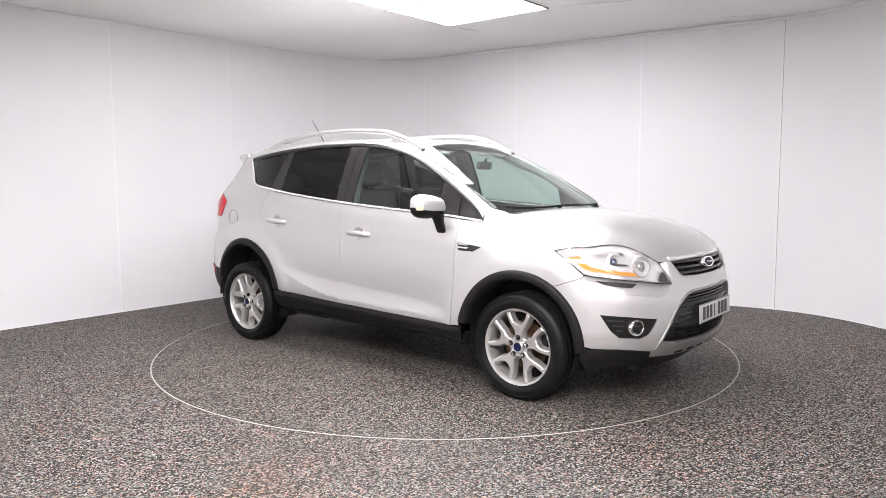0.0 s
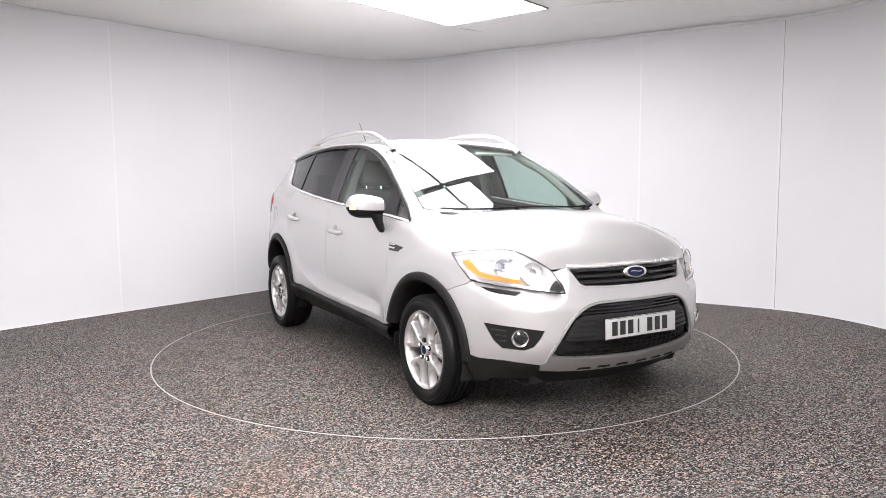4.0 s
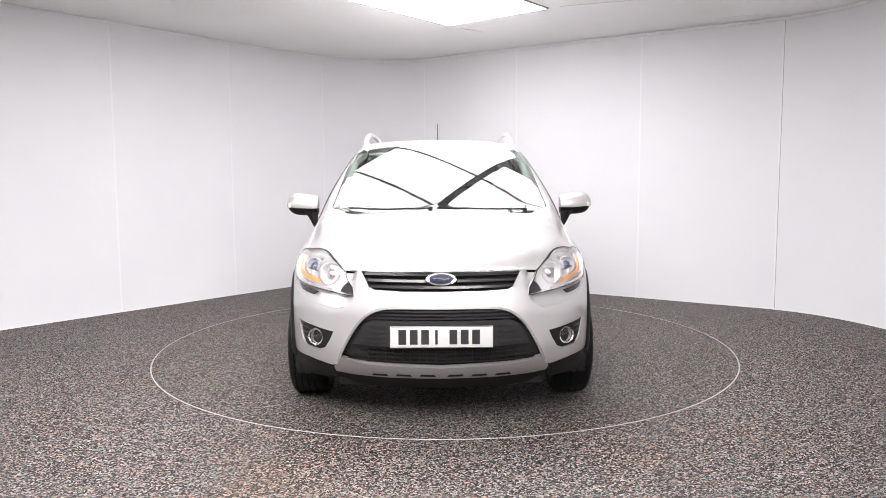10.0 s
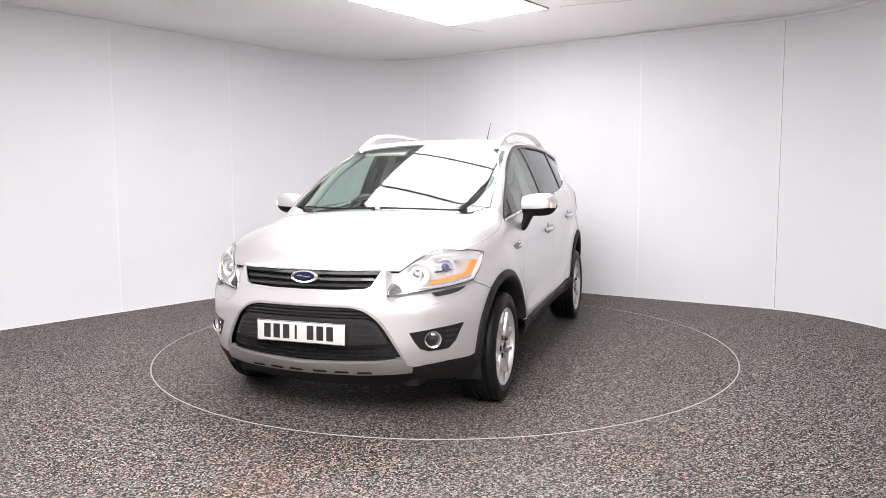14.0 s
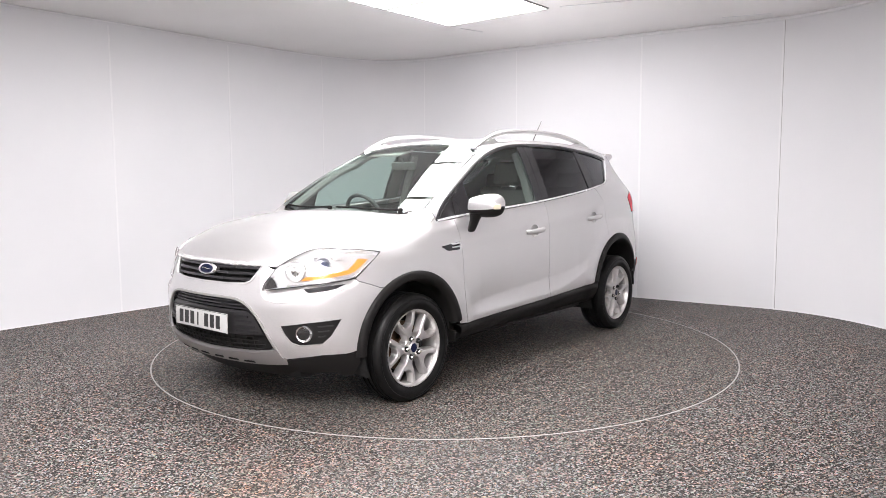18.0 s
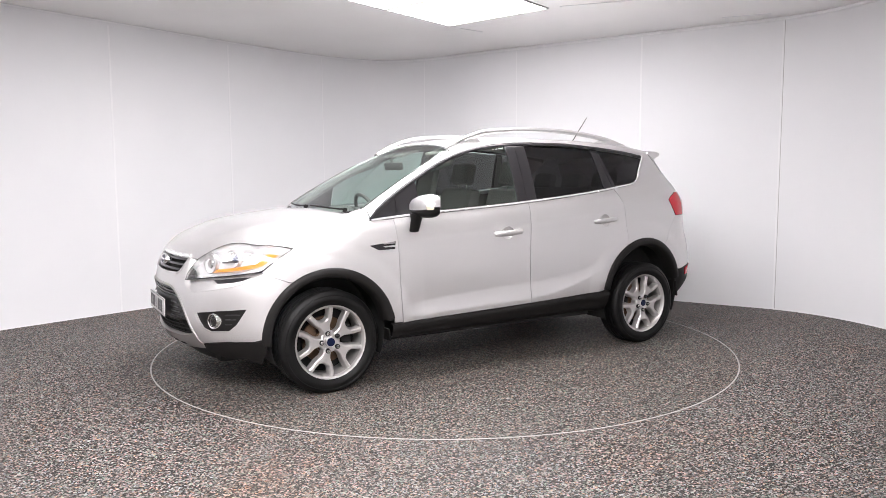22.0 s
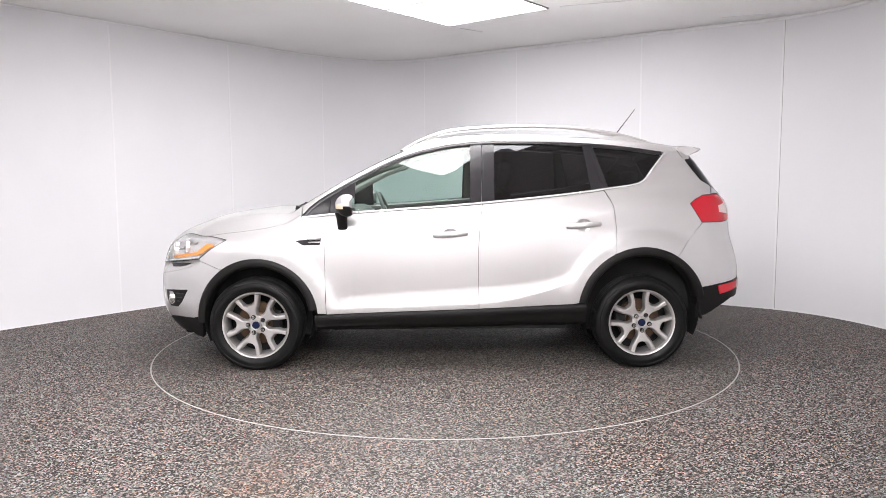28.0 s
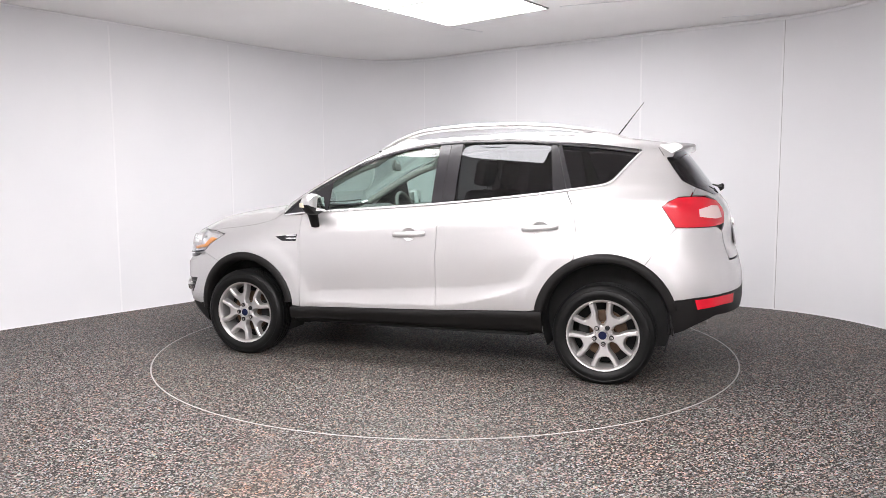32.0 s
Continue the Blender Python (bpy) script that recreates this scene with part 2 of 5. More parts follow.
# ================= room =================
HEIGHT = 2.88
RADIUS = 2.231
WALL = [(-4.25, 0.15), (-3.97, 0.54), (-3.27, 1.42), (-2.42, 2.49), (-1.95, 3.06), (-1.53, 3.47), (-1.07, 3.78), (-0.70, 3.86), (-0.18, 3.70), (0.52, 3.21),
        (1.39, 2.65), (2.14, 2.165), (2.72, 1.79), (3.31, 1.40), (3.58, 1.10), (3.75, 0.76), (3.86, 0.38), (3.95, -0.2), (4.05, -1.6), (4.05, -4.2), (3.7, -5.8), (2.6, -6.7),
        (0, -6.9), (-2.6, -6.7), (-3.9, -5.8), (-4.5, -4.2), (-4.7, -2.2), (-4.6, -0.6)]


def wall_line():
    p = [Vector(q) for q in WALL]
    n = len(p)
    out = []
    for i in range(n):
        a, b, c, d = p[i - 1], p[i], p[(i + 1) % n], p[(i + 2) % n]
        k = max(int((c - b).length / 0.06), 2)
        for j in range(k):
            t = j / k
            out.append(0.5 * ((2 * b) + (c - a) * t + (2 * a - 5 * b + 4 * c - d) * t * t + (3 * b - a - 3 * c + d) * t**3))
    return out


LINE = wall_line()


def outward(i):
    d = LINE[(i + 1) % len(LINE)] - LINE[i - 1]
    return Vector((-d.y, d.x)).normalized()


def band(name, ids, z0, z1, near, far, material, parent, label=""):
    """A curved slab that follows the wall between two offsets and two heights."""
    bm = bmesh.new()
    rows = []
    for i in ids:
        p, n = LINE[i % len(LINE)], outward(i % len(LINE))
        a, b = p + n * near, p + n * far
        rows.append([bm.verts.new((a.x, a.y, z0)), bm.verts.new((a.x, a.y, z1)), bm.verts.new((b.x, b.y, z1)), bm.verts.new((b.x, b.y, z0))])
    for a, b in zip(rows, rows[1:]):
        for k in range(4):
            bm.faces.new((a[k], a[(k + 1) % 4], b[(k + 1) % 4], b[k]))
    bm.faces.new(rows[0])
    bm.faces.new(rows[-1][::-1])
    return part(name, bm, material, parent, label, angle=40)


def nearest(x, y):
    return min(range(len(LINE)), key=lambda i: (LINE[i] - Vector((x, y))).length)


def build_room():
    wall = tagged(new("wall"), "curved white booth wall of tall smooth boards", "wall", kind="structure")
    marks = [nearest(*q) for q in ((-3.97, 0.54), (-3.27, 1.41), (-2.42, 2.5), (-1.54, 3.47), (-0.25, 3.73), (0.9, 2.97), (2.14, 2.165), (3.31, 1.40))]
    total = len(LINE)
    step = marks[2] - marks[1]
    i = marks[-1] + step
    while i < total + marks[0] - step // 2:
        marks.append(i)
        i += step
    marks.append(total + marks[0])
    for a, b in zip(marks, marks[1:]):
        # boards behind the lens are unseen; their grey tones down light on the car
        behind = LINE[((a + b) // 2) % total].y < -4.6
        band("panel", range(a, b + 1), 0.0, HEIGHT, 0.0, 0.03, M_DIM_WALL if behind else M_WALL, wall, "unseen grey board, added to dim the light" if behind else "")
    for k, a in enumerate(marks[:-1]):
        p, n = LINE[a % total], outward(a % total)
        bm = bmesh.new()
        wide = 0.020 if k in (1, 2, 6) else 0.014
        turn = math.degrees(math.atan2(n.y, n.x))
        box(bm, (0.006, wide, HEIGHT - 0.05), (p.x + n.x * 0.0013, p.y + n.y * 0.0013, HEIGHT / 2 - 0.02), (0, 0, turn), 0.0025, 1)
        part("joint_strip", bm, M_STRIP, wall, "white plastic joint strip")
        if k == 7:
            bm = bmesh.new()
            box(bm, (0.004, 0.005, HEIGHT - 0.04), (p.x + n.x * 0.0005 + n.y * 0.016, p.y + n.y * 0.0005 - n.x * 0.016, HEIGHT / 2 - 0.02), (0, 0, turn))
            part("joint_gap", bm, M_ALU, wall, "thin grey joint line")
    band("cove_bead", range(nearest(-0.9, 3.86), nearest(3.95, -0.2) + 1), HEIGHT - 0.030, HEIGHT - 0.006, -0.016, 0.002, M_STRIP, wall, "white bead along the ceiling")
    band("cove_bead", range(nearest(-3.97, 0.54), nearest(-0.9, 3.86)), HEIGHT - 0.018, HEIGHT - 0.006, -0.010, 0.002, M_STRIP, wall, "white bead along the ceiling")
    band("floor_edge", range(0, total + 1), 0.0, 0.010, -0.008, 0.001, M_STRIP, wall, "thin pale sealing edge")

    # floor round the turntable
    bm = bmesh.new()
    seg = 180
    inner = [bm.verts.new((RADIUS * math.cos(2 * math.pi * k / seg), RADIUS * math.sin(2 * math.pi * k / seg), 0)) for k in range(seg)]
    outer = []
    for k in range(seg):
        a = 2 * math.pi * k / seg
        d = Vector((math.cos(a), math.sin(a)))
        best = max(range(total), key=lambda i: LINE[i].normalized().dot(d))
        q = d * (LINE[best].length + 0.05)
        outer.append(bm.verts.new((q.x, q.y, 0)))
    for k in range(seg):
        bm.faces.new((inner[k], inner[(k + 1) % seg], outer[(k + 1) % seg], outer[k]))
    low = bmesh.ops.extrude_face_region(bm, geom=list(bm.faces))
    bmesh.ops.translate(bm, vec=(0, 0, -0.06), verts=[v for v in low["geom"] if isinstance(v, bmesh.types.BMVert)])
    tagged(part("floor", bm, M_FLOOR, None, smooth=False), "speckled grey bonded stone chip floor", "floor", kind="structure")

    # turning plate, level with the floor, with its thin metal edge
    plate = tagged(new("turntable"), "round turntable covered in speckled grey stone chips", "turntable")
    bm = bmesh.new()
    rings = lathe(bm, [(RADIUS - 0.006, -0.05), (RADIUS - 0.006, 0.0)], 180, "z")
    bm.faces.new(rings[0])
    bm.faces.new(rings[1])
    part("plate", bm, M_TURN, plate, smooth=False)
    bm = bmesh.new()
    lathe(bm, [(RADIUS - 0.006, -0.01), (RADIUS - 0.005, 0.0015), (RADIUS + 0.003, 0.002), (RADIUS + 0.004, 0.0), (RADIUS + 0.004, -0.01)], 200, "z", closed=True)
    part("edge_ring", bm, M_ALU, plate, "thin round aluminium edging")

    # ceiling
    bm = bmesh.new()
    ring = [bm.verts.new((p.x + outward(i).x * 0.03, p.y + outward(i).y * 0.03, HEIGHT)) for i, p in enumerate(LINE)]
    f = bm.faces.new(ring)
    low = bmesh.ops.extrude_face_region(bm, geom=[f])
    bmesh.ops.translate(bm, vec=(0, 0, 0.05), verts=[v for v in low["geom"] if isinstance(v, bmesh.types.BMVert)])
    tagged(part("ceiling", bm, M_CEIL, None, smooth=False), "flat off-white boarded ceiling", "ceiling", kind="structure")
    return plate


E1 = Vector((0.775, -0.632))      # across the light strips
E2 = Vector((-0.632, -0.775))     # along them, towards the lens
CORNER = Vector((0.065, 1.72))


def ceiling_light(s0, s1, a0, a1, glow=None):
    """One lit panel of the ceiling: s along the strip, a across it."""
    mid = CORNER + E1 * (a0 + a1) / 2 + E2 * (s0 + s1) / 2
    lamp = tagged(new("ceiling_light"), "large white light panel set flush in the ceiling", "ceiling light", "light panels in the ceiling")
    lamp.matrix_world = pose(mid.x, mid.y, HEIGHT, 0, 0, math.degrees(math.atan2(E1.y, E1.x)))
    w, d, r = a1 - a0, s1 - s0, 0.012
    bm = bmesh.new()
    for sx, sy, at in ((w, r, (0, d / 2 - r / 2)), (w, r, (0, -d / 2 + r / 2)), (r, d - 2 * r, (w / 2 - r / 2, 0)), (r, d - 2 * r, (-w / 2 + r / 2, 0))):
        box(bm, (sx, sy, 0.014), (at[0], at[1], -0.007))
    part("frame", bm, M_ALU, lamp, "thin grey frame", smooth=False)
    bm = bmesh.new()
    box(bm, (w - 2 * r, d - 2 * r, 0.008), (0, 0, -0.005))
    part("diffuser", bm, glow or M_GLOW, lamp, "glowing white diffuser", smooth=False)
    return lamp


def build_lights():
    for s0, s1 in ((0.0, 0.94), (0.94, 1.64), (1.64, 2.32), (2.32, 2.97)):
        ceiling_light(s0 + 0.004, s1 - 0.004, 0.0, 1.165)
        ceiling_light(max(s0, 0.53) + 0.004, s1 - 0.004, 1.225, 2.24)
    # a second group over the lens, unseen: added to brighten the car's near side
    for s0, s1 in ((4.60, 5.45), (5.45, 6.30)):
        ceiling_light(s0 + 0.004, s1 - 0.004, 0.10, 1.25, M_FILL_SIDE)
        ceiling_light(s0 + 0.004, s1 - 0.004, 1.35, 2.50, M_FILL_SIDE)
        ceiling_light(s0 + 0.004, s1 - 0.004, 2.60, 3.75, M_FILL_NEAR)
        ceiling_light(s0 + 0.004, s1 - 0.004, 3.85, 5.00, M_FILL_NEAR)
        ceiling_light(s0 + 0.004, s1 - 0.004, 5.10, 6.25, M_FILL_NEAR)
    # boards of the ceiling show as thin joint lines
    for a, b in (((0.17, 1.86), (0.42, 2.06)), ((1.06, 0.93), (1.66, 0.72)), ((2.72, 1.43), (3.12, 1.26))):
        a, b = Vector(a), Vector(b)
        mid, d = (a + b) / 2, b - a
        bm = bmesh.new()
        box(bm, (d.length, 0.010, 0.006), (mid.x, mid.y, HEIGHT - 0.002), (0, 0, math.degrees(math.atan2(d.y, d.x))))
        tagged(part("ceiling_trim", bm, M_STRIP, None, smooth=False), "short pale joint strip on the ceiling", "trim", kind="structure")


plate = build_room()
build_lights()

import functools
import mathutils.geometry

# ================= the car's body surface =================
# x forward, y to the car's left, z up; the origin lies on the ground midway between the axles
AXLE, HUB, TYRE = 1.345, 0.320, 0.326
ARCH_F, ARCH_R = (1.334, 0.357), (-1.352, 0.391)
ARCH_RF, ARCH_RR = 0.424, 0.455
belt = curve([(2.2, 0.985), (1.6, 1.015), (1.1, 1.046), (0.86, 1.071), (-0.22, 1.148), (-0.96, 1.222), (-1.17, 1.25), (-1.38, 1.276), (-2.1, 1.30)])
flank = curve([(-0.95, 0.86), (-0.85, 0.878), (-0.75, 0.893), (-0.65, 0.898), (-0.5, 0.893), (-0.35, 0.888), (-0.22, 0.8805), (-0.150, 0.8745), (-0.132, 0.8705), (-0.05, 0.842), (0.0, 0.815), (0.1, 0.777), (0.2, 0.735), (0.3, 0.688), (0.4, 0.636), (0.5, 0.565)])
bonnet = curve([(2.3, 0.70), (2.2, 0.835), (2.12, 0.895), (2.0, 0.953), (1.9, 0.989), (1.7, 1.042), (1.48, 1.082), (1.28, 1.108), (1.0, 1.128), (0.6, 1.14)])
rooftop = curve([(1.2, 1.56), (0.4, 1.598), (0.2, 1.618), (0.0, 1.637), (-0.5, 1.657), (-1.0, 1.649), (-1.4, 1.615), (-1.7, 1.573), (-1.9, 1.54)])


def spine(x):
    run = 1.12 - x
    screen = 1.117 + 0.635 * run - 0.100 * run * np.abs(run)
    return smax(bonnet(x), -smax(-screen, -rooftop(x), 0.016), 0.010)


crown = curve([(2.2, 0.13), (1.5, 0.13), (1.2, 0.09), (1.0, 0.06), (0.4, 0.065), (0.1, 0.10), (-1.0, 0.10), (-1.6, 0.08), (-2.0, 0.08)])
nose = curve([(0.15, -0.20), (0.25, -0.105), (0.33, -0.040), (0.42, -0.006), (0.52, 0.0), (0.62, 0.0), (0.72, -0.018), (0.80, -0.042), (0.88, -0.075), (0.97, -0.13), (1.1, -0.25)])
tail = curve([(0.2, -1.93), (0.3, -2.07), (0.42, -2.175), (0.52, -2.205), (0.65, -2.205), (0.78, -2.180), (0.9, -2.14), (1.02, -2.125), (1.14, -2.10), (1.22, -2.04), (1.32, -1.965), (1.52, -1.815), (1.65, -1.72)])


# the sculpted step along the foot of the doors: its lower edge and its upper end
crease = curve([(1.0, 0.428), (0.69, 0.434), (0.284, 0.445), (-0.147, 0.457), (-0.37, 0.477), (-0.556, 0.518), (-0.75, 0.575), (-0.95, 0.66)])
crease_top = curve([(1.0, 0.490), (0.8, 0.502), (0.69, 0.520), (0.284, 0.550), (-0.145, 0.577), (-0.37, 0.590), (-0.55, 0.612), (-0.75, 0.650), (-0.95, 0.72)])


def smax(a, b, k):
    return np.maximum(a, b) + np.maximum(k - np.abs(a - b), 0) ** 2 / (4 * k)


def half_width(x, z):
    q = z - belt(x)
    y = flank(q)
    y = y - 0.050 * (np.maximum(x - 0.6, 0)) ** 2 - 0.042 * np.maximum(-0.5 - x, 0) ** 2
    y = y - 0.045 * np.maximum(-0.6 - x, 0) ** 2 * np.clip(q * 5 + 0.5, 0, 1)
    low = np.clip((0.98 - z) * 6, 0, 1)
    y = y + 0.026 * np.exp(-((np.abs(x) - AXLE) / 0.40) ** 2) * low
    side = np.clip((x + 0.92) * 4, 0, 1) * np.clip((0.84 - x) * 6, 0, 1)
    lo, hi = crease(x), crease_top(x)
    s = np.clip((z - lo) / (hi - lo), 0, 1)
    y = y - 0.0125 * side * s * (2 - s) * np.exp(-np.maximum(z - hi, 0) / 0.17)
    # flared lips round the wheel arches
    for (cx, cz), r in ((ARCH_F, ARCH_RF), (ARCH_R, ARCH_RR)):
        s = np.clip((r + 0.155 - np.sqrt((x - cx) ** 2 + (z - cz) ** 2)) / 0.10, 0, 1)
        y = y + 0.011 * s * s * (3 - 2 * s)
    return y


def body(x, y, z):
    y = np.abs(y)
    fs = y - half_width(x, z)
    ft = z - (spine(x) - crown(x) * y * y)
    ff = x - (2.20 - 0.30 * y**2 - 0.60 * y**6 + nose(z))
    fr = (tail(z) + 0.16 * y**2 + 0.55 * y**6) - x
    ks = 0.06 + 0.08 * np.clip((x - 0.95) * 3, 0, 1)
    return smax(smax(fs, ft, ks), smax(ff, fr, 0.01), 0.09)


SPAN = {"front": 1.0, "rear": -1.0}
ARC = 1.12


def cast(kind, u, v, inset=0.0):
    """Points of the body surface by side (x, z), top (x, y), or round an upright axis at the front or the rear (arc, z)."""
    u, v = np.asarray(u, float), np.asarray(v, float)
    if kind == "side":
        make = lambda s: (u, s, v)
        lo, hi = np.zeros_like(u), np.full_like(u, 1.2)
    elif kind == "top":
        make = lambda s: (u, v, s)
        lo, hi = np.full_like(u, 0.6), np.full_like(u, 2.0)
    else:
        ax = SPAN[kind]
        sg = 1.0 if kind == "front" else -1.0
        make = lambda s: (ax + sg * s * np.cos(u / ARC), s * np.sin(u / ARC), v)
        lo, hi = np.zeros_like(u), np.full_like(u, 1.7)
    for _ in range(23):
        mid = (lo + hi) / 2
        out = body(*make(mid)) + inset > 0
        hi = np.where(out, mid, hi)
        lo = np.where(out, lo, mid)
    x, y, z = make((lo + hi) / 2)
    return np.stack([np.broadcast_to(x, u.shape), np.broadcast_to(y, u.shape), np.broadcast_to(z, u.shape)], 1)


def normals(p, e=0.004):
    x, y, z = p.T
    g = np.stack([body(x + e, y, z) - body(x - e, y, z), body(x, y + e, z) - body(x, y - e, z), body(x, y, z + e) - body(x, y, z - e)], 1)
    return g / np.maximum(np.linalg.norm(g, axis=1, keepdims=True), 1e-9)


@functools.lru_cache(None)
def fy(y, z):
    """Front place by breadth and height -> (arc, z)."""
    lo, hi = 1.0, 2.4
    for _ in range(22):
        mid = (lo + hi) / 2
        if body(mid, y, z) > 0:
            hi = mid
        else:
            lo = mid
    return (ARC * math.atan2(y, lo - 1.0), z)


@functools.lru_cache(None)
def fx(x, z):
    """Front place by length along the flank and height -> (arc, z)."""
    y = cast("side", [x], [z])[0][1]
    return (ARC * math.atan2(y, x - 1.0), z)


@functools.lru_cache(None)
def ry(y, z):
    lo, hi = -2.4, -1.0
    for _ in range(22):
        mid = (lo + hi) / 2
        if body(mid, y, z) > 0:
            lo = mid
        else:
            hi = mid
    return (ARC * math.atan2(y, -1.0 - hi), z)


@functools.lru_cache(None)
def rx(x, z):
    y = cast("side", [x], [z])[0][1]
    return (ARC * math.atan2(y, -1.0 - x), z)


def dense(outline, step):
    out = []
    n = len(outline)
    for i in range(n):
        a, b = outline[i], outline[(i + 1) % n]
        k = max(int(math.hypot(b[0] - a[0], b[1] - a[1]) / step), 1)
        out += [(a[0] + (b[0] - a[0]) * j / k, a[1] + (b[1] - a[1]) * j / k) for j in range(k)]
    return out


def smooth_line(pts, step=0.03):
    """An open run of plane points, rounded."""
    return [(v.x, v.y) for v in spline([(p[0], p[1]) for p in pts], step)]


def shrink(outline, gap):
    """The outline drawn in by a small gap."""
    n = len(outline)
    area = sum(outline[i][0] * outline[(i + 1) % n][1] - outline[(i + 1) % n][0] * outline[i][1] for i in range(n))
    sg = 1 if area > 0 else -1
    out = []
    for i in range(n):
        a, b, c = (Vector(outline[i - 1]), Vector(outline[i]), Vector(outline[(i + 1) % n]))
        d1, d2 = (b - a), (c - b)
        if d1.length < 1e-7 or d2.length < 1e-7:
            out.append(tuple(b))
            continue
        n1, n2 = Vector((-d1.y, d1.x)).normalized(), Vector((-d2.y, d2.x)).normalized()
        m = n1 + n2
        m = m / max(m.dot(n1), 0.5) if m.length > 1e-6 else n1
        q = b + m * gap * sg
        out.append((q.x, q.y))
    return out


def inside(poly, u, v):
    """Which points lie within an outline (even-odd)."""
    hit = np.zeros(u.shape, bool)
    for (ax, ay), (bx, by) in zip(poly, poly[1:] + poly[:1]):
        if ay == by:
            continue
        cross = ((ay > v) != (by > v)) & (u < (bx - ax) * (v - ay) / (by - ay) + ax)
        hit ^= cross
    return hit


def patch(outline, step):
    """Cuts an outline into small triangles: plane points and faces."""
    outline = dense(outline, step)
    ring = np.array(outline)
    lo, hi = ring.min(0), ring.max(0)
    u, v = np.meshgrid(np.arange(math.floor(lo[0] / step) * step, hi[0], step), np.arange(math.floor(lo[1] / step) * step, hi[1], step))
    u, v = u.ravel(), v.ravel()
    keep = inside(outline, u, v)
    u, v = u[keep], v[keep]
    if len(u):
        near = np.min((u[:, None] - ring[None, :, 0]) ** 2 + (v[:, None] - ring[None, :, 1]) ** 2, 1)
        u, v = u[near > (0.5 * step) ** 2], v[near > (0.5 * step) ** 2]
    n = len(outline)
    verts = [Vector(p) for p in outline] + [Vector(p) for p in zip(u.tolist(), v.tolist())]
    pts, _, faces, *rest = mathutils.geometry.delaunay_2d_cdt(verts, [(i, (i + 1) % n) for i in range(n)], [], 0, 1e-6)
    pts = np.array([tuple(p) for p in pts])
    tri = np.array([list(f) for f in faces])
    mid = pts[tri].mean(1)
    good = inside(outline, mid[:, 0], mid[:, 1])
    return pts, tri[good].tolist()


NEXT = list(range(1, 62))


def skin(name, kind, outline, material, parent, label="", step=0.04, lift=0.0, rim=0.012, gap=0.0, mirror=False, both=False, shape=None):
    """A panel of the body: an outline laid on the surface, with its edges turned in. both: left and right halves joined."""
    mid = 1 if kind == "top" else 0
    if gap:
        drawn = shrink(outline, gap)
        if both:
            drawn = [(q[0], 0.0) if mid == 1 and abs(p[1]) < 1e-6 else (0.0, q[1]) if mid == 0 and abs(p[0]) < 1e-6 else q for p, q in zip(outline, drawn)]
        outline = drawn
    pts, faces = patch(outline, step)
    p = cast(kind, pts[:, 0], pts[:, 1])
    nrm = normals(p)
    up = lift if shape is None else lift + shape(pts[:, 0], pts[:, 1])
    p = p + nrm * np.asarray(up).reshape(-1, 1) if shape is not None else p + nrm * lift
    if shape is not None:
        # the relief turns the normals as well
        acc = np.zeros_like(p)
        for f in faces:
            q = p[f]
            g = np.cross(q - q[0], np.roll(q, -1, 0) - q[0]).sum(0)
            acc[f] += g if np.dot(g, nrm[f[0]]) >= 0 else -g
        if both:
            acc[np.abs(pts[:, mid]) < 1e-6, 1] = 0
        ln = np.linalg.norm(acc, axis=1, keepdims=True)
        nrm = np.where(ln > 1e-12, acc / np.maximum(ln, 1e-12), nrm)
    # edges used once are the rim
    seen = {}
    for f in faces:
        for a, b in zip(f, f[1:] + f[:1]):
            k = (min(a, b), max(a, b))
            seen[k] = None if k in seen else (a, b)
    edge = [e for e in seen.values() if e and not (both and abs(pts[e[0]][mid]) < 1e-6 and abs(pts[e[1]][mid]) < 1e-6)]
    verts, norms, polys = list(map(tuple, p)), list(map(tuple, nrm)), [list(f) for f in faces]
    if rim:
        base = len(verts)
        for a, b in edge:
            d = p[b] - p[a]
            side = np.cross(d, nrm[a])
            ln = np.linalg.norm(side)
            side = side / ln if ln > 1e-9 else nrm[a]
            i = len(verts)
            for q in (p[a], p[b], p[b] - nrm[b] * rim, p[a] - nrm[a] * rim):
                verts.append(tuple(q))
                norms.append(tuple(side))
            polys.append([i + 1, i, i + 3, i + 2])
    if mirror or both:
        flip = [(x, -y, z) for x, y, z in verts]
        fn = [(x, -y, z) for x, y, z in norms]
        if both:
            o = len(verts)
            polys = polys + [[i + o for i in reversed(f)] for f in polys]
            verts, norms = verts + flip, norms + fn
        else:
            verts, norms, polys = flip, fn, [list(reversed(f)) for f in polys]
    # faces look outwards
    va, na = np.array(verts), np.array(norms)
    fixed = []
    for f in polys:
        loop = va[f]
        nxt = loop[NEXT[:len(f) - 1] + [0]] if len(f) < 60 else np.roll(loop, -1, 0)
        g = np.array([np.sum(loop[:, 1] * nxt[:, 2] - loop[:, 2] * nxt[:, 1]), np.sum(loop[:, 2] * nxt[:, 0] - loop[:, 0] * nxt[:, 2]), np.sum(loop[:, 0] * nxt[:, 1] - loop[:, 1] * nxt[:, 0])])
        fixed.append(f if np.dot(g, na[f].sum(0)) >= 0 else f[::-1])
    me = bpy.data.meshes.new(name)
    me.from_pydata(verts, [], fixed)
    me.shade_smooth()
    me.validate()
    if len(me.vertices) == len(norms):
        me.normals_split_custom_set_from_vertices(norms)
    return obj(name, me, material, parent, label)


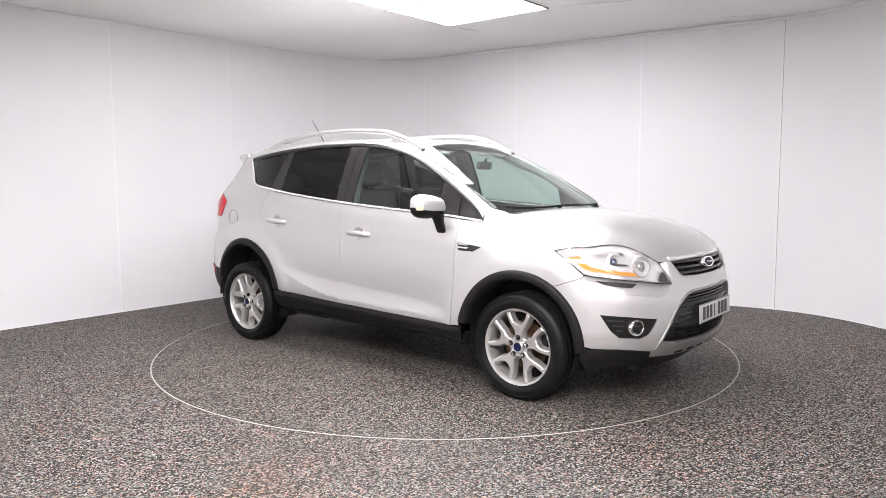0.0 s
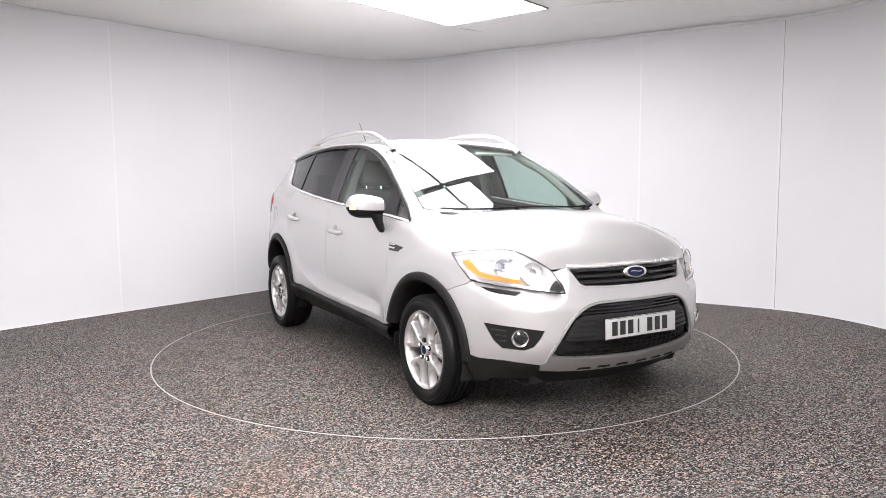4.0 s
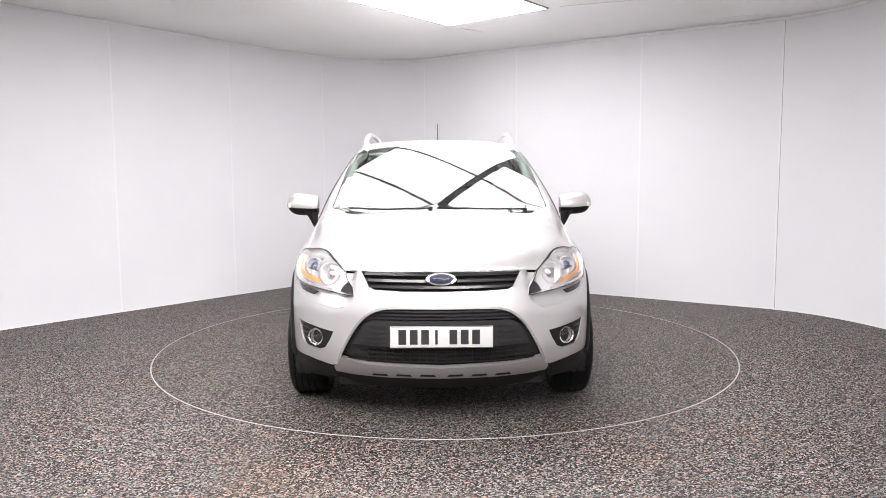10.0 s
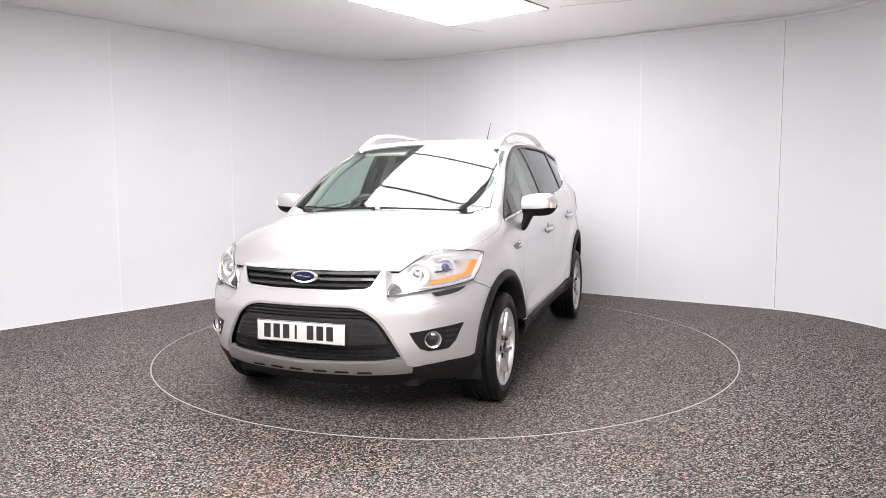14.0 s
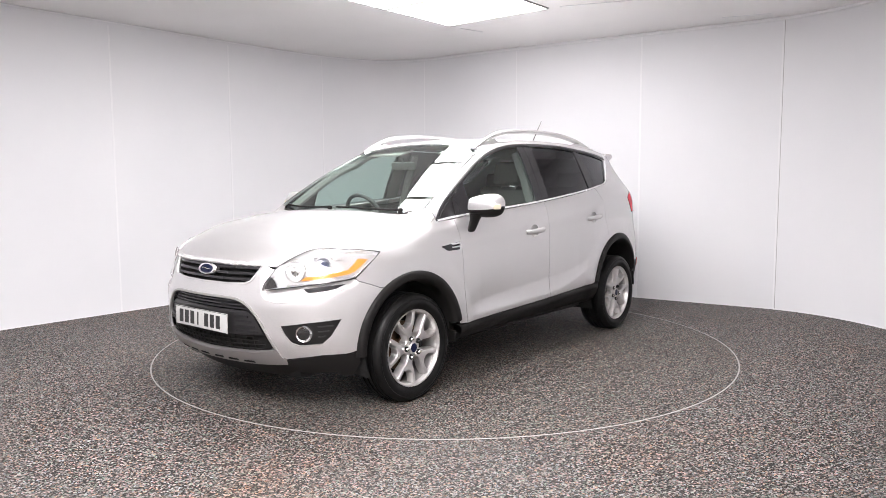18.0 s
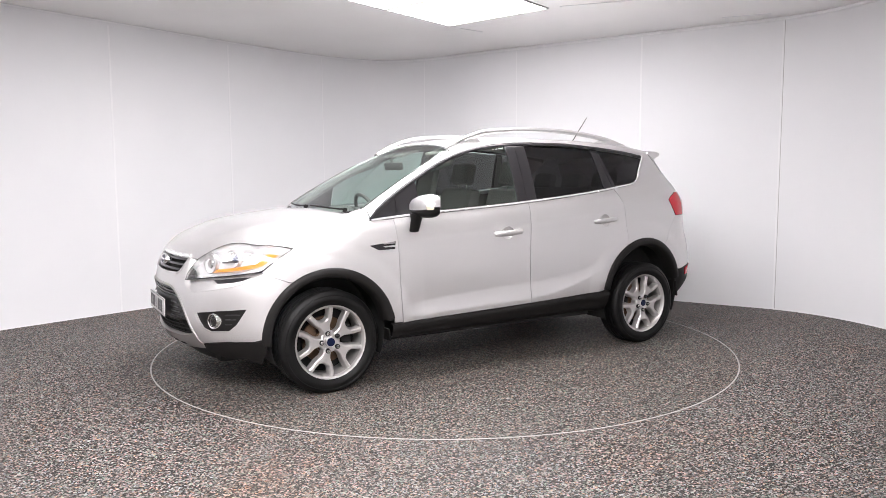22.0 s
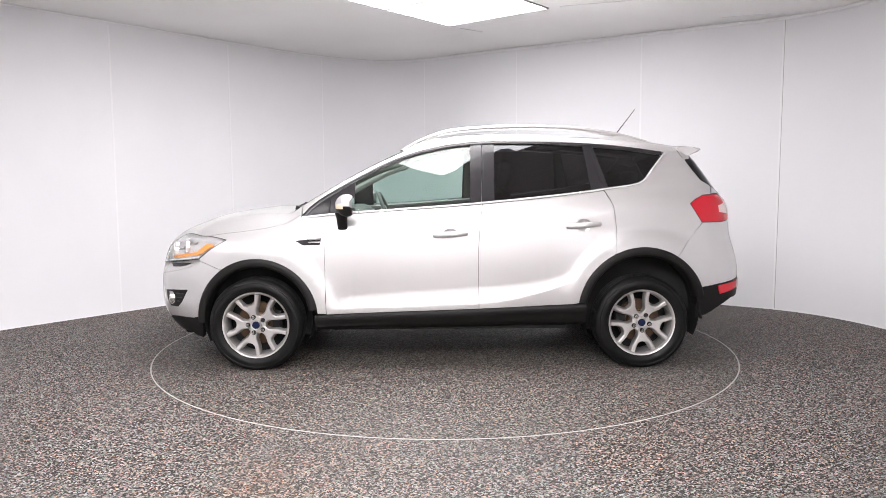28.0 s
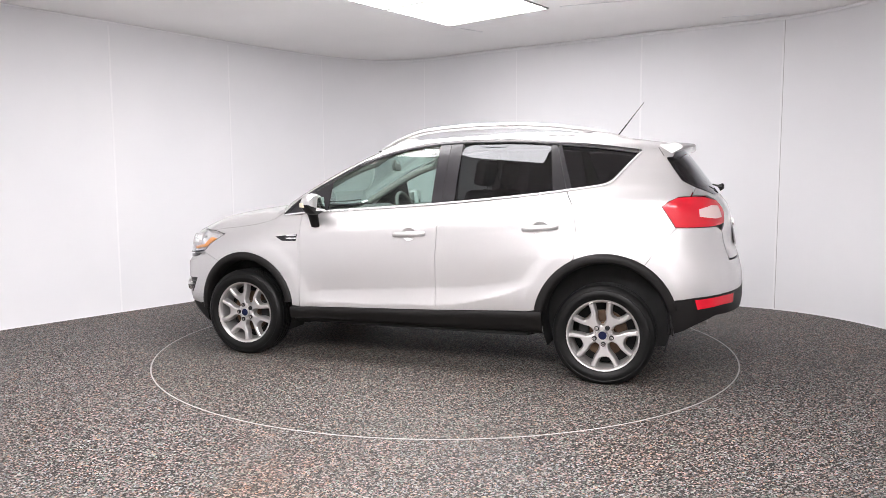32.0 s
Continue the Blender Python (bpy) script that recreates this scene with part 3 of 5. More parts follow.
def ribbon(name, kind, line, width, thick, material, parent, label="", mirror=False, lift=0.0):
    """A narrow moulding that follows the body along plane points."""
    line = np.array(line, float)
    p = cast(kind, line[:, 0], line[:, 1])
    n = normals(p)
    p = p + n * lift
    bm = bmesh.new()
    rows = []
    for i in range(len(p)):
        d = p[min(i + 1, len(p) - 1)] - p[max(i - 1, 0)]
        s = np.cross(d, n[i])
        s = s / max(np.linalg.norm(s), 1e-9) * width / 2
        t = n[i] * thick
        pts = [p[i] - s - t * 0.3, p[i] - s * 0.7 + t, p[i] + s * 0.7 + t, p[i] + s - t * 0.3]
        if mirror:
            pts = [q * np.array([1, -1, 1]) for q in pts]
        rows.append([bm.verts.new(q) for q in pts])
    for a, b in zip(rows, rows[1:]):
        for k in range(4):
            bm.faces.new((a[k], a[(k + 1) % 4], b[(k + 1) % 4], b[k]))
    bm.faces.new(rows[0])
    bm.faces.new(rows[-1])
    return part(name, bm, material, parent, label, angle=50)


def ring_strip(name, points, mats, parent, label="", mirror=False):
    """A strip mesh lofted through rows of points."""
    bm = bmesh.new()
    rows = [[bm.verts.new((q[0], -q[1] if mirror else q[1], q[2])) for q in row] for row in points]
    for a, b in zip(rows, rows[1:]):
        for k in range(len(a) - 1):
            bm.faces.new((a[k], a[k + 1], b[k + 1], b[k]))
    return part(name, bm, mats, parent, label, angle=50)


# ================= outlines of the car's panels =================
GLASS_TOP = [(1.03, 1.052), (0.95, 1.135), (0.79, 1.244), (0.62, 1.340), (0.42, 1.440), (0.21, 1.514), (-0.03, 1.563), (-0.27, 1.583), (-0.64, 1.584), (-0.98, 1.563), (-1.25, 1.538), (-1.545, 1.497)]
glass_top = curve(GLASS_TOP)


def arc_points(c, r, a0, a1, n=26):
    return [(c[0] + r * math.cos(radians(a0 + (a1 - a0) * i / n)), c[1] + r * math.sin(radians(a0 + (a1 - a0) * i / n))) for i in range(n + 1)]


def top_run(x0, x1, n=14, lift=0.0):
    return [(x0 + (x1 - x0) * i / n, float(glass_top(x0 + (x1 - x0) * i / n)) + lift) for i in range(n + 1)]


def belt_run(x0, x1, n=10, lift=0.0):
    return [(x0 + (x1 - x0) * i / n, float(belt(x0 + (x1 - x0) * i / n)) + lift) for i in range(n + 1)]


sill = curve([(0.95, 0.390), (0.85, 0.394), (-0.2, 0.426), (-0.92, 0.457), (-1.1, 0.465)])


def sill_run(x0, x1, n=8):
    return [(x0 + (x1 - x0) * i / n, float(sill(x0 + (x1 - x0) * i / n))) for i in range(n + 1)]


SEAM_F = [(0.866, 1.056), (0.862, 0.854), (0.858, 0.619), (0.851, 0.394)]
SEAM_M = [(-0.235, 1.149), (-0.215, 1.004), (-0.203, 0.809), (-0.205, 0.6), (-0.207, 0.426)]
SEAM_R = [(-1.087, 1.238), (-1.143, 1.134), (-1.161, 0.997), (-1.157, 0.815)]


HOOD_SEAM = smooth_line([(1.03, 0.790), (1.19, 0.800), (1.40, 0.787), (1.55, 0.773), (1.69, 0.758), (1.76, 0.728), (1.83, 0.664), (1.885, 0.617), (1.958, 0.577), (2.02, 0.533), (2.047, 0.508)], 0.03)
HOOD_FRONT = smooth_line([(2.047, 0.508), (2.078, 0.42), (2.093, 0.37), (2.122, 0.2), (2.132, 0.0)], 0.04)


def at(x, y, z):
    """A place near the front as (arc, z)."""
    return (ARC * math.atan2(y, x - 1.0), z)


def round_front(pts, drop):
    q = cast("top", [p[0] for p in pts], [p[1] for p in pts])
    return [(ARC * math.atan2(y, x - 1.0), z - drop) for x, y, z in q.tolist()]


# the headlamp's outline: along the hood, down its inner edge, and back along the foot
LAMP_TOP = [at(1.549, 0.815, 0.910), at(1.62, 0.788, 0.924)] + round_front([p for p in HOOD_SEAM if p[0] > 1.69], 0.003)
LAMP_INNER = [LAMP_TOP[-1], at(2.075, 0.487, 0.800), at(2.10, 0.464, 0.760), at(2.114, 0.457, 0.719)]
LAMP_FOOT = [at(2.114, 0.457, 0.719), at(2.048, 0.589, 0.738), at(1.922, 0.727, 0.757), at(1.748, 0.815, 0.776)]
LAMP_BACK = [at(1.748, 0.815, 0.776), at(1.655, 0.828, 0.847), at(1.549, 0.815, 0.910)]
SHELF = [at(1.727, 0.825, 0.756), at(1.837, 0.787, 0.716), at(1.936, 0.731, 0.688), at(2.046, 0.62, 0.663), at(2.092, 0.545, 0.654), at(2.108, 0.505, 0.666), at(2.115, 0.457, 0.714)]
foot_line, shelf_line = curve(LAMP_FOOT), curve(SHELF)


def shelf_dent(u, z):
    """The hollow of the bumper between the headlamp's foot and the shelf below it."""
    lo, hi = shelf_line(u), foot_line(u)
    ends = np.clip((u - SHELF[-1][0]) * 40, 0, 1) * np.clip((SHELF[0][0] - u) * 25, 0, 1)
    return -0.030 * ends * np.clip((z - lo) / np.maximum(hi - lo, 0.01), 0, 1)


HOOD_SIDE = np.array(HOOD_SEAM)


def hood_relief(x, y):
    """The hood's raised middle, falling away to the sides from a crease that runs from the grille to the windscreen's foot."""
    edge = np.interp(x, HOOD_SIDE[:, 0], HOOD_SIDE[:, 1])
    line = 0.42 + 0.278 * (2.07 - x)
    ends = np.clip((2.06 - x) * 6, 0, 1) * np.clip((x - 1.12) * 5, 0, 1)
    return ends * (0.145 * np.maximum(edge - smax(y, line, 0.022), 0) - 0.006)


def build_car():
    car = tagged(new("car"), "silver metallic five-door compact SUV with black lower cladding", "car")

    # ---- top panels
    seam_hood = HOOD_SEAM
    front_edge = HOOD_FRONT
    base = smooth_line([(1.165, 0.0), (1.155, 0.3), (1.11, 0.55), (1.03, 0.72)], 0.05)
    half = base + [seam_hood[0]] + seam_hood[1:] + front_edge[1:]
    hood = skin("hood", "top", half, M_PAINT, car, step=0.025, gap=0.0014, both=True,
                shape=hood_relief)
    for sgn in (1, -1):
        bm = bmesh.new()
        z = cast("top", [1.27], [0.255])[0][2]
        box(bm, (0.026, 0.034, 0.012), (1.27, 0.255 * sgn, z + 0.004), (0, 4, 0), 0.004)
        part("washer_nozzle", bm, M_BLACK, hood, "black washer nozzle")
    for mir in (False, True):
        ribbon("hood_edge", "front", [(u, z + 0.013) for u, z in round_front([p for p in front_edge if p[1] < 0.43], 0.0)], 0.024, 0.004, M_BRIGHT, hood, "bright moulding along the hood's front edge", mirror=mir)

    for mir in (False, True):
        ribbon("hood_gap", "top", [p for p in seam_hood if p[0] < 1.72], 0.014, 0.002, M_BARREL, hood, "grey shut line beside the hood", mirror=mir, lift=-0.0045)
    ws_side = smooth_line([(1.03, 0.705), (0.78, 0.672), (0.5, 0.640), (0.31, 0.608)], 0.05)
    ws_top = smooth_line([(0.31, 0.608), (0.275, 0.40), (0.258, 0.2), (0.252, 0.0)], 0.05)
    ws_base = smooth_line([(1.150, 0.0), (1.140, 0.3), (1.095, 0.55), (1.03, 0.705)], 0.05)
    skin("windscreen", "top", ws_base + ws_side[1:] + ws_top[1:], M_SCREEN, car, "greenish raked windscreen glass", step=0.05, lift=-0.003, rim=0, both=True).visible_shadow = False
    for sgn in (False, True):
        ribbon("screen_seal", "top", [(x - 0.004, y + 0.004) for x, y in ws_side], 0.006, 0.002, M_GLOSSBLACK, car, "black windscreen seal", mirror=sgn)
    bm = bmesh.new()
    cowl = [(x + 0.004, y, cast("top", [x], [y])[0][2] - 0.014) for x, y in ws_base if y < 0.64]
    tube(bm, [(x, -y, z) for x, y, z in cowl[::-1]] + cowl[1:], 0.022, 8, 0.5)
    part("cowl", bm, M_BLACK, car, "black cowl panel below the windscreen")
    roof_side = [(0.235, 0.560), (0.0, 0.565), (-0.6, 0.568), (-1.2, 0.560), (-1.72, 0.535)]
    roof = skin("roof", "top", [(0.249, 0.0), (0.255, 0.2), (0.272, 0.40), (0.298, 0.560)] + roof_side[1:] + [(-1.765, 0.3), (-1.775, 0.0)], M_PAINT, car, step=0.06, gap=0.001, both=True)
    skin("headlining", "top", [(0.15, 0.0), (0.20, 0.54), (-1.70, 0.50), (-1.75, 0.0)], M_LINING, car, "pale roof lining", step=0.12, lift=-0.045, rim=0, both=True)

    for mir in (False, True):
        side = -1 if mir else 1
        # cant rail and windscreen pillar
        xs = np.linspace(1.02, -1.55, 40)
        outer = cast("side", xs, np.array([float(glass_top(x)) + 0.014 for x in xs]))
        out_line = [(float(x), float(y)) for x, y in zip(xs, outer[:, 1])]
        in_line = [(-1.72, 0.540), (-1.2, 0.566), (-0.6, 0.574), (0.0, 0.571), (0.298, 0.566), (0.306, 0.612), (0.5, 0.648), (0.78, 0.681), (1.03, 0.716)]
        skin("roof_side_rail", "top", out_line + [(-1.72, 0.600)] + in_line, M_PAINT, car, step=0.035, mirror=mir)
        # roof rail
        rail = spline([(0.315, 0.562, 1.545), (0.20, 0.560, 1.602), (0.06, 0.558, 1.650), (-0.10, 0.557, 1.678), (-0.45, 0.556, 1.697), (-0.85, 0.553, 1.688), (-1.13, 0.548, 1.655), (-1.30, 0.545, 1.625), (-1.45, 0.540, 1.588)], 0.05)
        rad = [0.010 + 0.012 * min(1, i / 5, (len(rail) - 1 - i) / 5) for i in range(len(rail))]
        bm = bmesh.new()
        tube(bm, [(p.x, p.y * side, p.z) for p in rail], rad, 10, 0.8)
        rr = part("roof_rail", bm, M_PAINT, car, "silver roof rail")
        for xa, xb in ((0.33, 0.02), (-1.10, -1.48)):
            bm = bmesh.new()
            foot = [(xa + (xb - xa) * k / 8) for k in range(9)]
            rows = []
            for x in foot:
                zt = min(p.z for p in sorted(rail, key=lambda p: abs(p.x - x))[:2])
                zr = cast("top", [x], [0.55])[0][2]
                tube_w = 0.016
                part_way = abs(x - xa) / abs(xb - xa)
                zt = zr + (max(zt, zr) - zr) * min(1, (1 - part_way) / 0.45) ** 0.7 if xa > 0 else zr + (max(zt, zr) - zr) * min(1, part_way / 0.45) ** 0.7
                rows.append([(x, 0.55 - tube_w, zr - 0.004), (x, 0.555 - 0.010, zt), (x, 0.555 + 0.012, zt), (x, 0.55 + tube_w + 0.008, zr - 0.014)])
            vv = [[bm.verts.new((a, b * side, c)) for a, b, c in row] for row in rows]
            for a, b in zip(vv, vv[1:]):
                for k in range(3):
                    bm.faces.new((a[k], a[k + 1], b[k + 1], b[k]))
            part("rail_foot", bm, M_PAINT, rr, "solid foot of the roof rail")

        bm = bmesh.new()
        zr = cast("top", [0.335], [0.572])[0][2]
        box(bm, (0.020, 0.011, 0.008), (0.335, 0.574 * side, zr + 0.002), (0, 18, 0), 0.004)
        part("rail_plug", bm, M_BLACK, rr, "small black plug at the rail's foot")

        # fender
        low_f = arc_points(ARCH_F, ARCH_RF, 174, 56, 28)
        hood_line = cast("top", [p[0] for p in seam_hood], [p[1] for p in seam_hood])
        top_line = [(float(q[0]), float(q[2]) - 0.002) for q in hood_line if q[0] < 1.70]
        tip = top_line[-1]
        fender_out = [(0.866, 1.068), (0.862, 0.854), (0.858, 0.619), (0.853, 0.398)] + low_f + [(1.60, 0.712), (1.66, 0.736), (1.735, 0.762), (1.745, 0.777), (1.655, 0.848), (1.547, 0.911)] + [tip] + top_line[::-1][1:] + [(1.03, 1.060), (0.95, 1.063)]
        fender = skin("front_fender", "side", fender_out, M_PAINT, car, step=0.022, gap=0.0013, mirror=mir)
        vent = [(1.065, 0.905), (0.882, 0.925), (0.890, 0.876), (1.005, 0.874)]
        v = skin("side_vent", "side", vent, M_GLOSSBLACK, fender, "dark side vent with bright blades", step=0.03, lift=0.004, rim=0.01, mirror=mir)
        for k in range(2):
            za = 0.889 + 0.019 * k
            skin("vent_slot", "side", [(0.962, za), (0.887, za + 0.002 + 0.002 * k), (0.887, za + 0.012 + 0.002 * k), (0.975, za + 0.008)], M_CHROME, v, "bright vent blade", step=0.03, lift=0.008, rim=0.006, mirror=mir)

        # doors
        front = SEAM_F + sill_run(0.851, -0.207)[1:] + SEAM_M[::-1][1:] + belt_run(-0.235, 0.866)[1:]
        fd = skin("front_door", "side", with_cup(shrink(front, 0.0017), -0.010, 0.944), M_PAINT, car, step=0.014, mirror=mir)
        rear_low = arc_points(ARCH_R, ARCH_RR, 9, 62, 14)
        rear = SEAM_M + sill_run(-0.207, -0.86)[1:] + rear_low + [(-1.157, 0.815)] + SEAM_R[::-1][1:] + belt_run(-1.087, -0.235)[1:]
        rd = skin("rear_door", "side", with_cup(shrink(rear, 0.0017), -0.932, 1.003), M_PAINT, car, step=0.014, mirror=mir)
        for door, x0, z0, tilt in ((fd, -0.010, 0.944, 3.5), (rd, -0.932, 1.003, 4.5)):
            handle(door, x0, z0, tilt, side)
        skin("door_card", "side", SEAM_F + SEAM_M[::-1] + belt_run(-0.235, 0.866)[1:], M_DASH, fd, "dark inner door trim", step=0.15, lift=-0.07, rim=0, mirror=mir)
        skin("door_card", "side", SEAM_M + [(-0.86, 0.52), (-1.05, 0.80)] + SEAM_R[::-1] + belt_run(-1.087, -0.235)[1:], M_DASH, rd, "dark inner door trim", step=0.15, lift=-0.07, rim=0, mirror=mir)

        # window glass and black pillars
        def t(x):
            return float(glass_top(x))

        def b(x):
            return float(belt(x)) + 0.014
        skin("door_window", "side", [(0.652, b(0.652)), (-0.150, b(-0.15)), (-0.158, t(-0.158) - 0.012)] + [(x, z - 0.012) for x, z in top_run(-0.158, 0.648, 16)[1:]], M_GLASS, fd, "clear greenish door glass", step=0.07, lift=-0.010, rim=0, mirror=mir).visible_shadow = False
        skin("door_window", "side", [(-0.318, b(-0.318)), (-0.998, b(-0.998)), (-0.958, t(-0.958) - 0.012)] + [(x, z - 0.012) for x, z in top_run(-0.958, -0.328, 8)[1:]], M_PRIVACY, rd, "dark privacy door glass", step=0.07, lift=-0.010, rim=0, mirror=mir)
        skin("quarter_window", "side", [(-1.122, b(-1.122)), (-1.25, b(-1.25)), (-1.335, b(-1.335) + 0.012), (-1.385, 1.315), (-1.53, 1.488), (-1.26, 1.527), (-1.026, t(-1.026) - 0.012)], M_PRIVACY, car, "dark privacy quarter glass", step=0.07, lift=-0.010, rim=0.004, mirror=mir)
        skin("mirror_sail", "side", [(1.028, 1.058), (0.86, b(0.86)), (0.66, b(0.66)), (0.655, t(0.655) - 0.012), (0.72, t(0.72) - 0.012), (0.79, t(0.79) - 0.012), (0.87, t(0.87) - 0.011), (0.95, t(0.95) - 0.010)], M_GLOSSBLACK, fd, "black corner trim of the door window", step=0.04, lift=-0.004, rim=0.01, mirror=mir)
        ribbon("sail_seam", "side", [(0.838, b(0.838)), (0.832, 1.13), (0.826, t(0.826) - 0.02)], 0.007, 0.003, M_BLACK, fd, "dark seal of the corner trim", mirror=mir)
        skin("door_pillar", "side", [(-0.150, b(-0.15)), (-0.226, b(-0.226)), (-0.240, t(-0.24)), (-0.158, t(-0.158))], M_GLOSSBLACK, fd, "black pillar trim", step=0.05, lift=-0.003, rim=0.01, mirror=mir)
        skin("door_pillar", "side", [(-0.230, b(-0.230)), (-0.318, b(-0.318)), (-0.328, t(-0.328)), (-0.244, t(-0.244))], M_GLOSSBLACK, rd, "black pillar trim", step=0.05, lift=-0.003, rim=0.01, mirror=mir)
        skin("door_pillar", "side", [(-0.998, b(-0.998)), (-1.084, b(-1.084)), (-1.000, t(-1.0)), (-0.958, t(-0.958))], M_GLOSSBLACK, rd, "black pillar trim", step=0.05, lift=-0.003, rim=0.01, mirror=mir)
        skin("rear_pillar", "side", [(-1.088, b(-1.088)), (-1.122, b(-1.122)), (-1.026, t(-1.026)), (-1.004, t(-1.004))], M_GLOSSBLACK, car, "black pillar trim", step=0.05, lift=-0.004, rim=0.01, mirror=mir)
        skin("pillar_backing", "side", [(-0.16, b(-0.16)), (-0.31, b(-0.31)), (-0.32, t(-0.32) - 0.02), (-0.17, t(-0.17) - 0.02)], M_PILLAR, car, "grey centre pillar", step=0.06, lift=-0.022, rim=0, mirror=mir)
        skin("pillar_backing", "side", [(-1.02, b(-1.02)), (-1.11, b(-1.11)), (-1.02, t(-1.02) - 0.02), (-0.975, t(-0.975) - 0.02)], M_PILLAR, car, "grey rear pillar", step=0.06, lift=-0.022, rim=0, mirror=mir)
        ribbon("window_top_trim", "side", [(x, z + 0.001) for x, z in top_run(1.02, -1.53, 44)], 0.030, 0.003, M_GLOSSBLACK, car, "black window surround", mirror=mir)
        ribbon("belt_trim", "side", [(x, z + 0.008) for x, z in belt_run(1.02, -1.17, 30)] + smooth_line([(-1.20, 1.262), (-1.30, 1.277), (-1.375, 1.305), (-1.46, 1.40), (-1.545, 1.494)]), 0.016, 0.005, M_BRIGHT, car, "slim bright moulding below the windows", mirror=mir, lift=0.003)

        # quarter panel
        arch_q = arc_points(ARCH_R, ARCH_RR, 64, 122, 14)
        quarter = [(-1.157, 0.817)] + arch_q + [(-1.66, 0.872), (-1.775, 1.014), (-1.689, 1.146), (-1.78, 1.205), (-1.858, 1.212), (-1.876, 1.268), (-1.80, 1.308), (-1.703, 1.45), (-1.66, 1.54)] + [(-1.56, 1.512), (-1.47, 1.412), (-1.385, 1.312), (-1.31, 1.284), (-1.20, 1.264), (-1.09, 1.245)] + SEAM_R[1:]
        qp = skin("quarter_panel", "side", quarter, M_PAINT, car, step=0.03, gap=0.0012, mirror=mir)
        ribbon("spoiler_seam", "side", [(-1.636, 1.552), (-1.655, 1.515), (-1.686, 1.466)], 0.005, 0.001, M_DARK, qp, "dark joint beside the spoiler", mirror=mir)
        skin("pillar_corner", "top", [(-1.545, 0.632), (-1.55, 0.660), (-1.66, 0.655), (-1.74, 0.61), (-1.76, 0.545), (-1.70, 0.541)], M_PAINT, car, step=0.03, mirror=mir)
        if mir:
            bm = bmesh.new()
            c = cast("side", [-1.573], [1.005])[0]
            n = normals(np.array([c]))[0]
            rings = lathe(bm, [(0.001, 0.003), (0.062, 0.003), (0.067, 0.0), (0.067, -0.01)], 32, "y")
            ob = part("fuel_flap", bm, M_PAINT, qp, "round fuel filler flap")
            ob.matrix_world = Matrix.Translation((c[0], -c[1], c[2])) @ Vector((n[0], -n[1], n[2])).to_track_quat("Y", "Z").to_matrix().to_4x4()
            bm = bmesh.new()
            lathe(bm, [(0.067, 0.001), (0.0705, 0.001), (0.0705, -0.004)], 32, "y")
            ob = part("flap_gap", bm, M_DARK, qp, "dark gap round the flap")
            ob.matrix_world = Matrix.Translation((c[0], -c[1], c[2])) @ Vector((n[0], -n[1], n[2])).to_track_quat("Y", "Z").to_matrix().to_4x4()

        # wheel arch cladding
        for c, r, a0, a1, wide in ((ARCH_F, ARCH_RF, -4, 170, 0.050), (ARCH_R, ARCH_RR, 10, 166, 0.052)):
            prof = ((r + 0.004, -0.006), (r + 0.002, 0.008), (r - 0.012, 0.016), (r - wide + 0.012, 0.018), (r - wide, 0.010), (r - wide - 0.012, -0.030), (r - wide - 0.012, -0.10))
            ang = np.radians(np.linspace(a0, a1, 44))
            cols = []
            for rr_, lift in prof:
                x, z = c[0] + rr_ * np.cos(ang), c[1] + rr_ * np.sin(ang)
                cols.append(np.stack([x, cast("side", x, np.maximum(z, 0.22))[:, 1] + lift, z], 1))
            rows = [[tuple(col[k]) for col in cols] for k in range(44)]
            ring_strip("wheel_arch_trim", rows, M_BLACK, car, "black plastic wheel arch cladding", mirror=mir)
            # dark wheel housing
            bm = bmesh.new()
            rows = []
            for ang in np.linspace(-25, 205, 30):
                ca, sa = math.cos(radians(ang)), math.sin(radians(ang))
                rows.append([bm.verts.new((c[0] + (r - wide + 0.004) * ca, y * side, c[1] + (r - wide + 0.004) * sa)) for y in (0.845, 0.62)])
            for a, b2 in zip(rows, rows[1:]):
                bm.faces.new((a[0], a[1], b2[1], b2[0]))
            bm.faces.new([row[1] for row in rows])
            part("wheel_housing", bm, M_DARK, car, "dark wheel housing liner")

        # sill cladding
        rows = []
        run = np.linspace(0.93, -0.95, 40)
        for x, q in zip(run, cast("side", run, sill(run))[:, 1]):
            zt = float(sill(x))
            rows.append([(x, q - 0.03, zt + 0.004), (x, q + 0.004, zt - 0.004), (x, q + 0.010, zt - 0.018), (x, q + 0.008, zt - 0.050), (x, q + 0.001, zt - 0.056), (x, q - 0.006, zt - 0.085), (x, q - 0.040, 0.300 + 0.018 * (0.9 - x) / 1.8), (x, q - 0.09, 0.272 + 0.022 * (0.9 - x) / 1.8), (x, q - 0.25, 0.270)])
        ring_strip("sill_cladding", rows, M_BLACK, car, "black plastic sill cladding", mirror=mir)
        front_end(car, mir)
        rear_end(car, mir)
        door_mirror(car, side)
    middle_front(car)
    middle_rear(car)
    interior(car)
    underbody(car)
    for x in (AXLE, -AXLE):
        for s in (1, -1):
            wheel(car, x, s)
    bm = bmesh.new()
    tube(bm, [(-1.315, 0, 1.612), (-1.335, 0, 1.646)], [0.022, 0.009], 10)
    a = part("aerial_base", bm, M_BLACK, car, "black aerial base")
    bm = bmesh.new()
    tube(bm, [(-1.330, 0, 1.640), (-1.508, 0, 1.872)], [0.0045, 0.0022], 8)
    part("aerial", bm, M_BLACK, a, "thin black roof aerial")
    return car


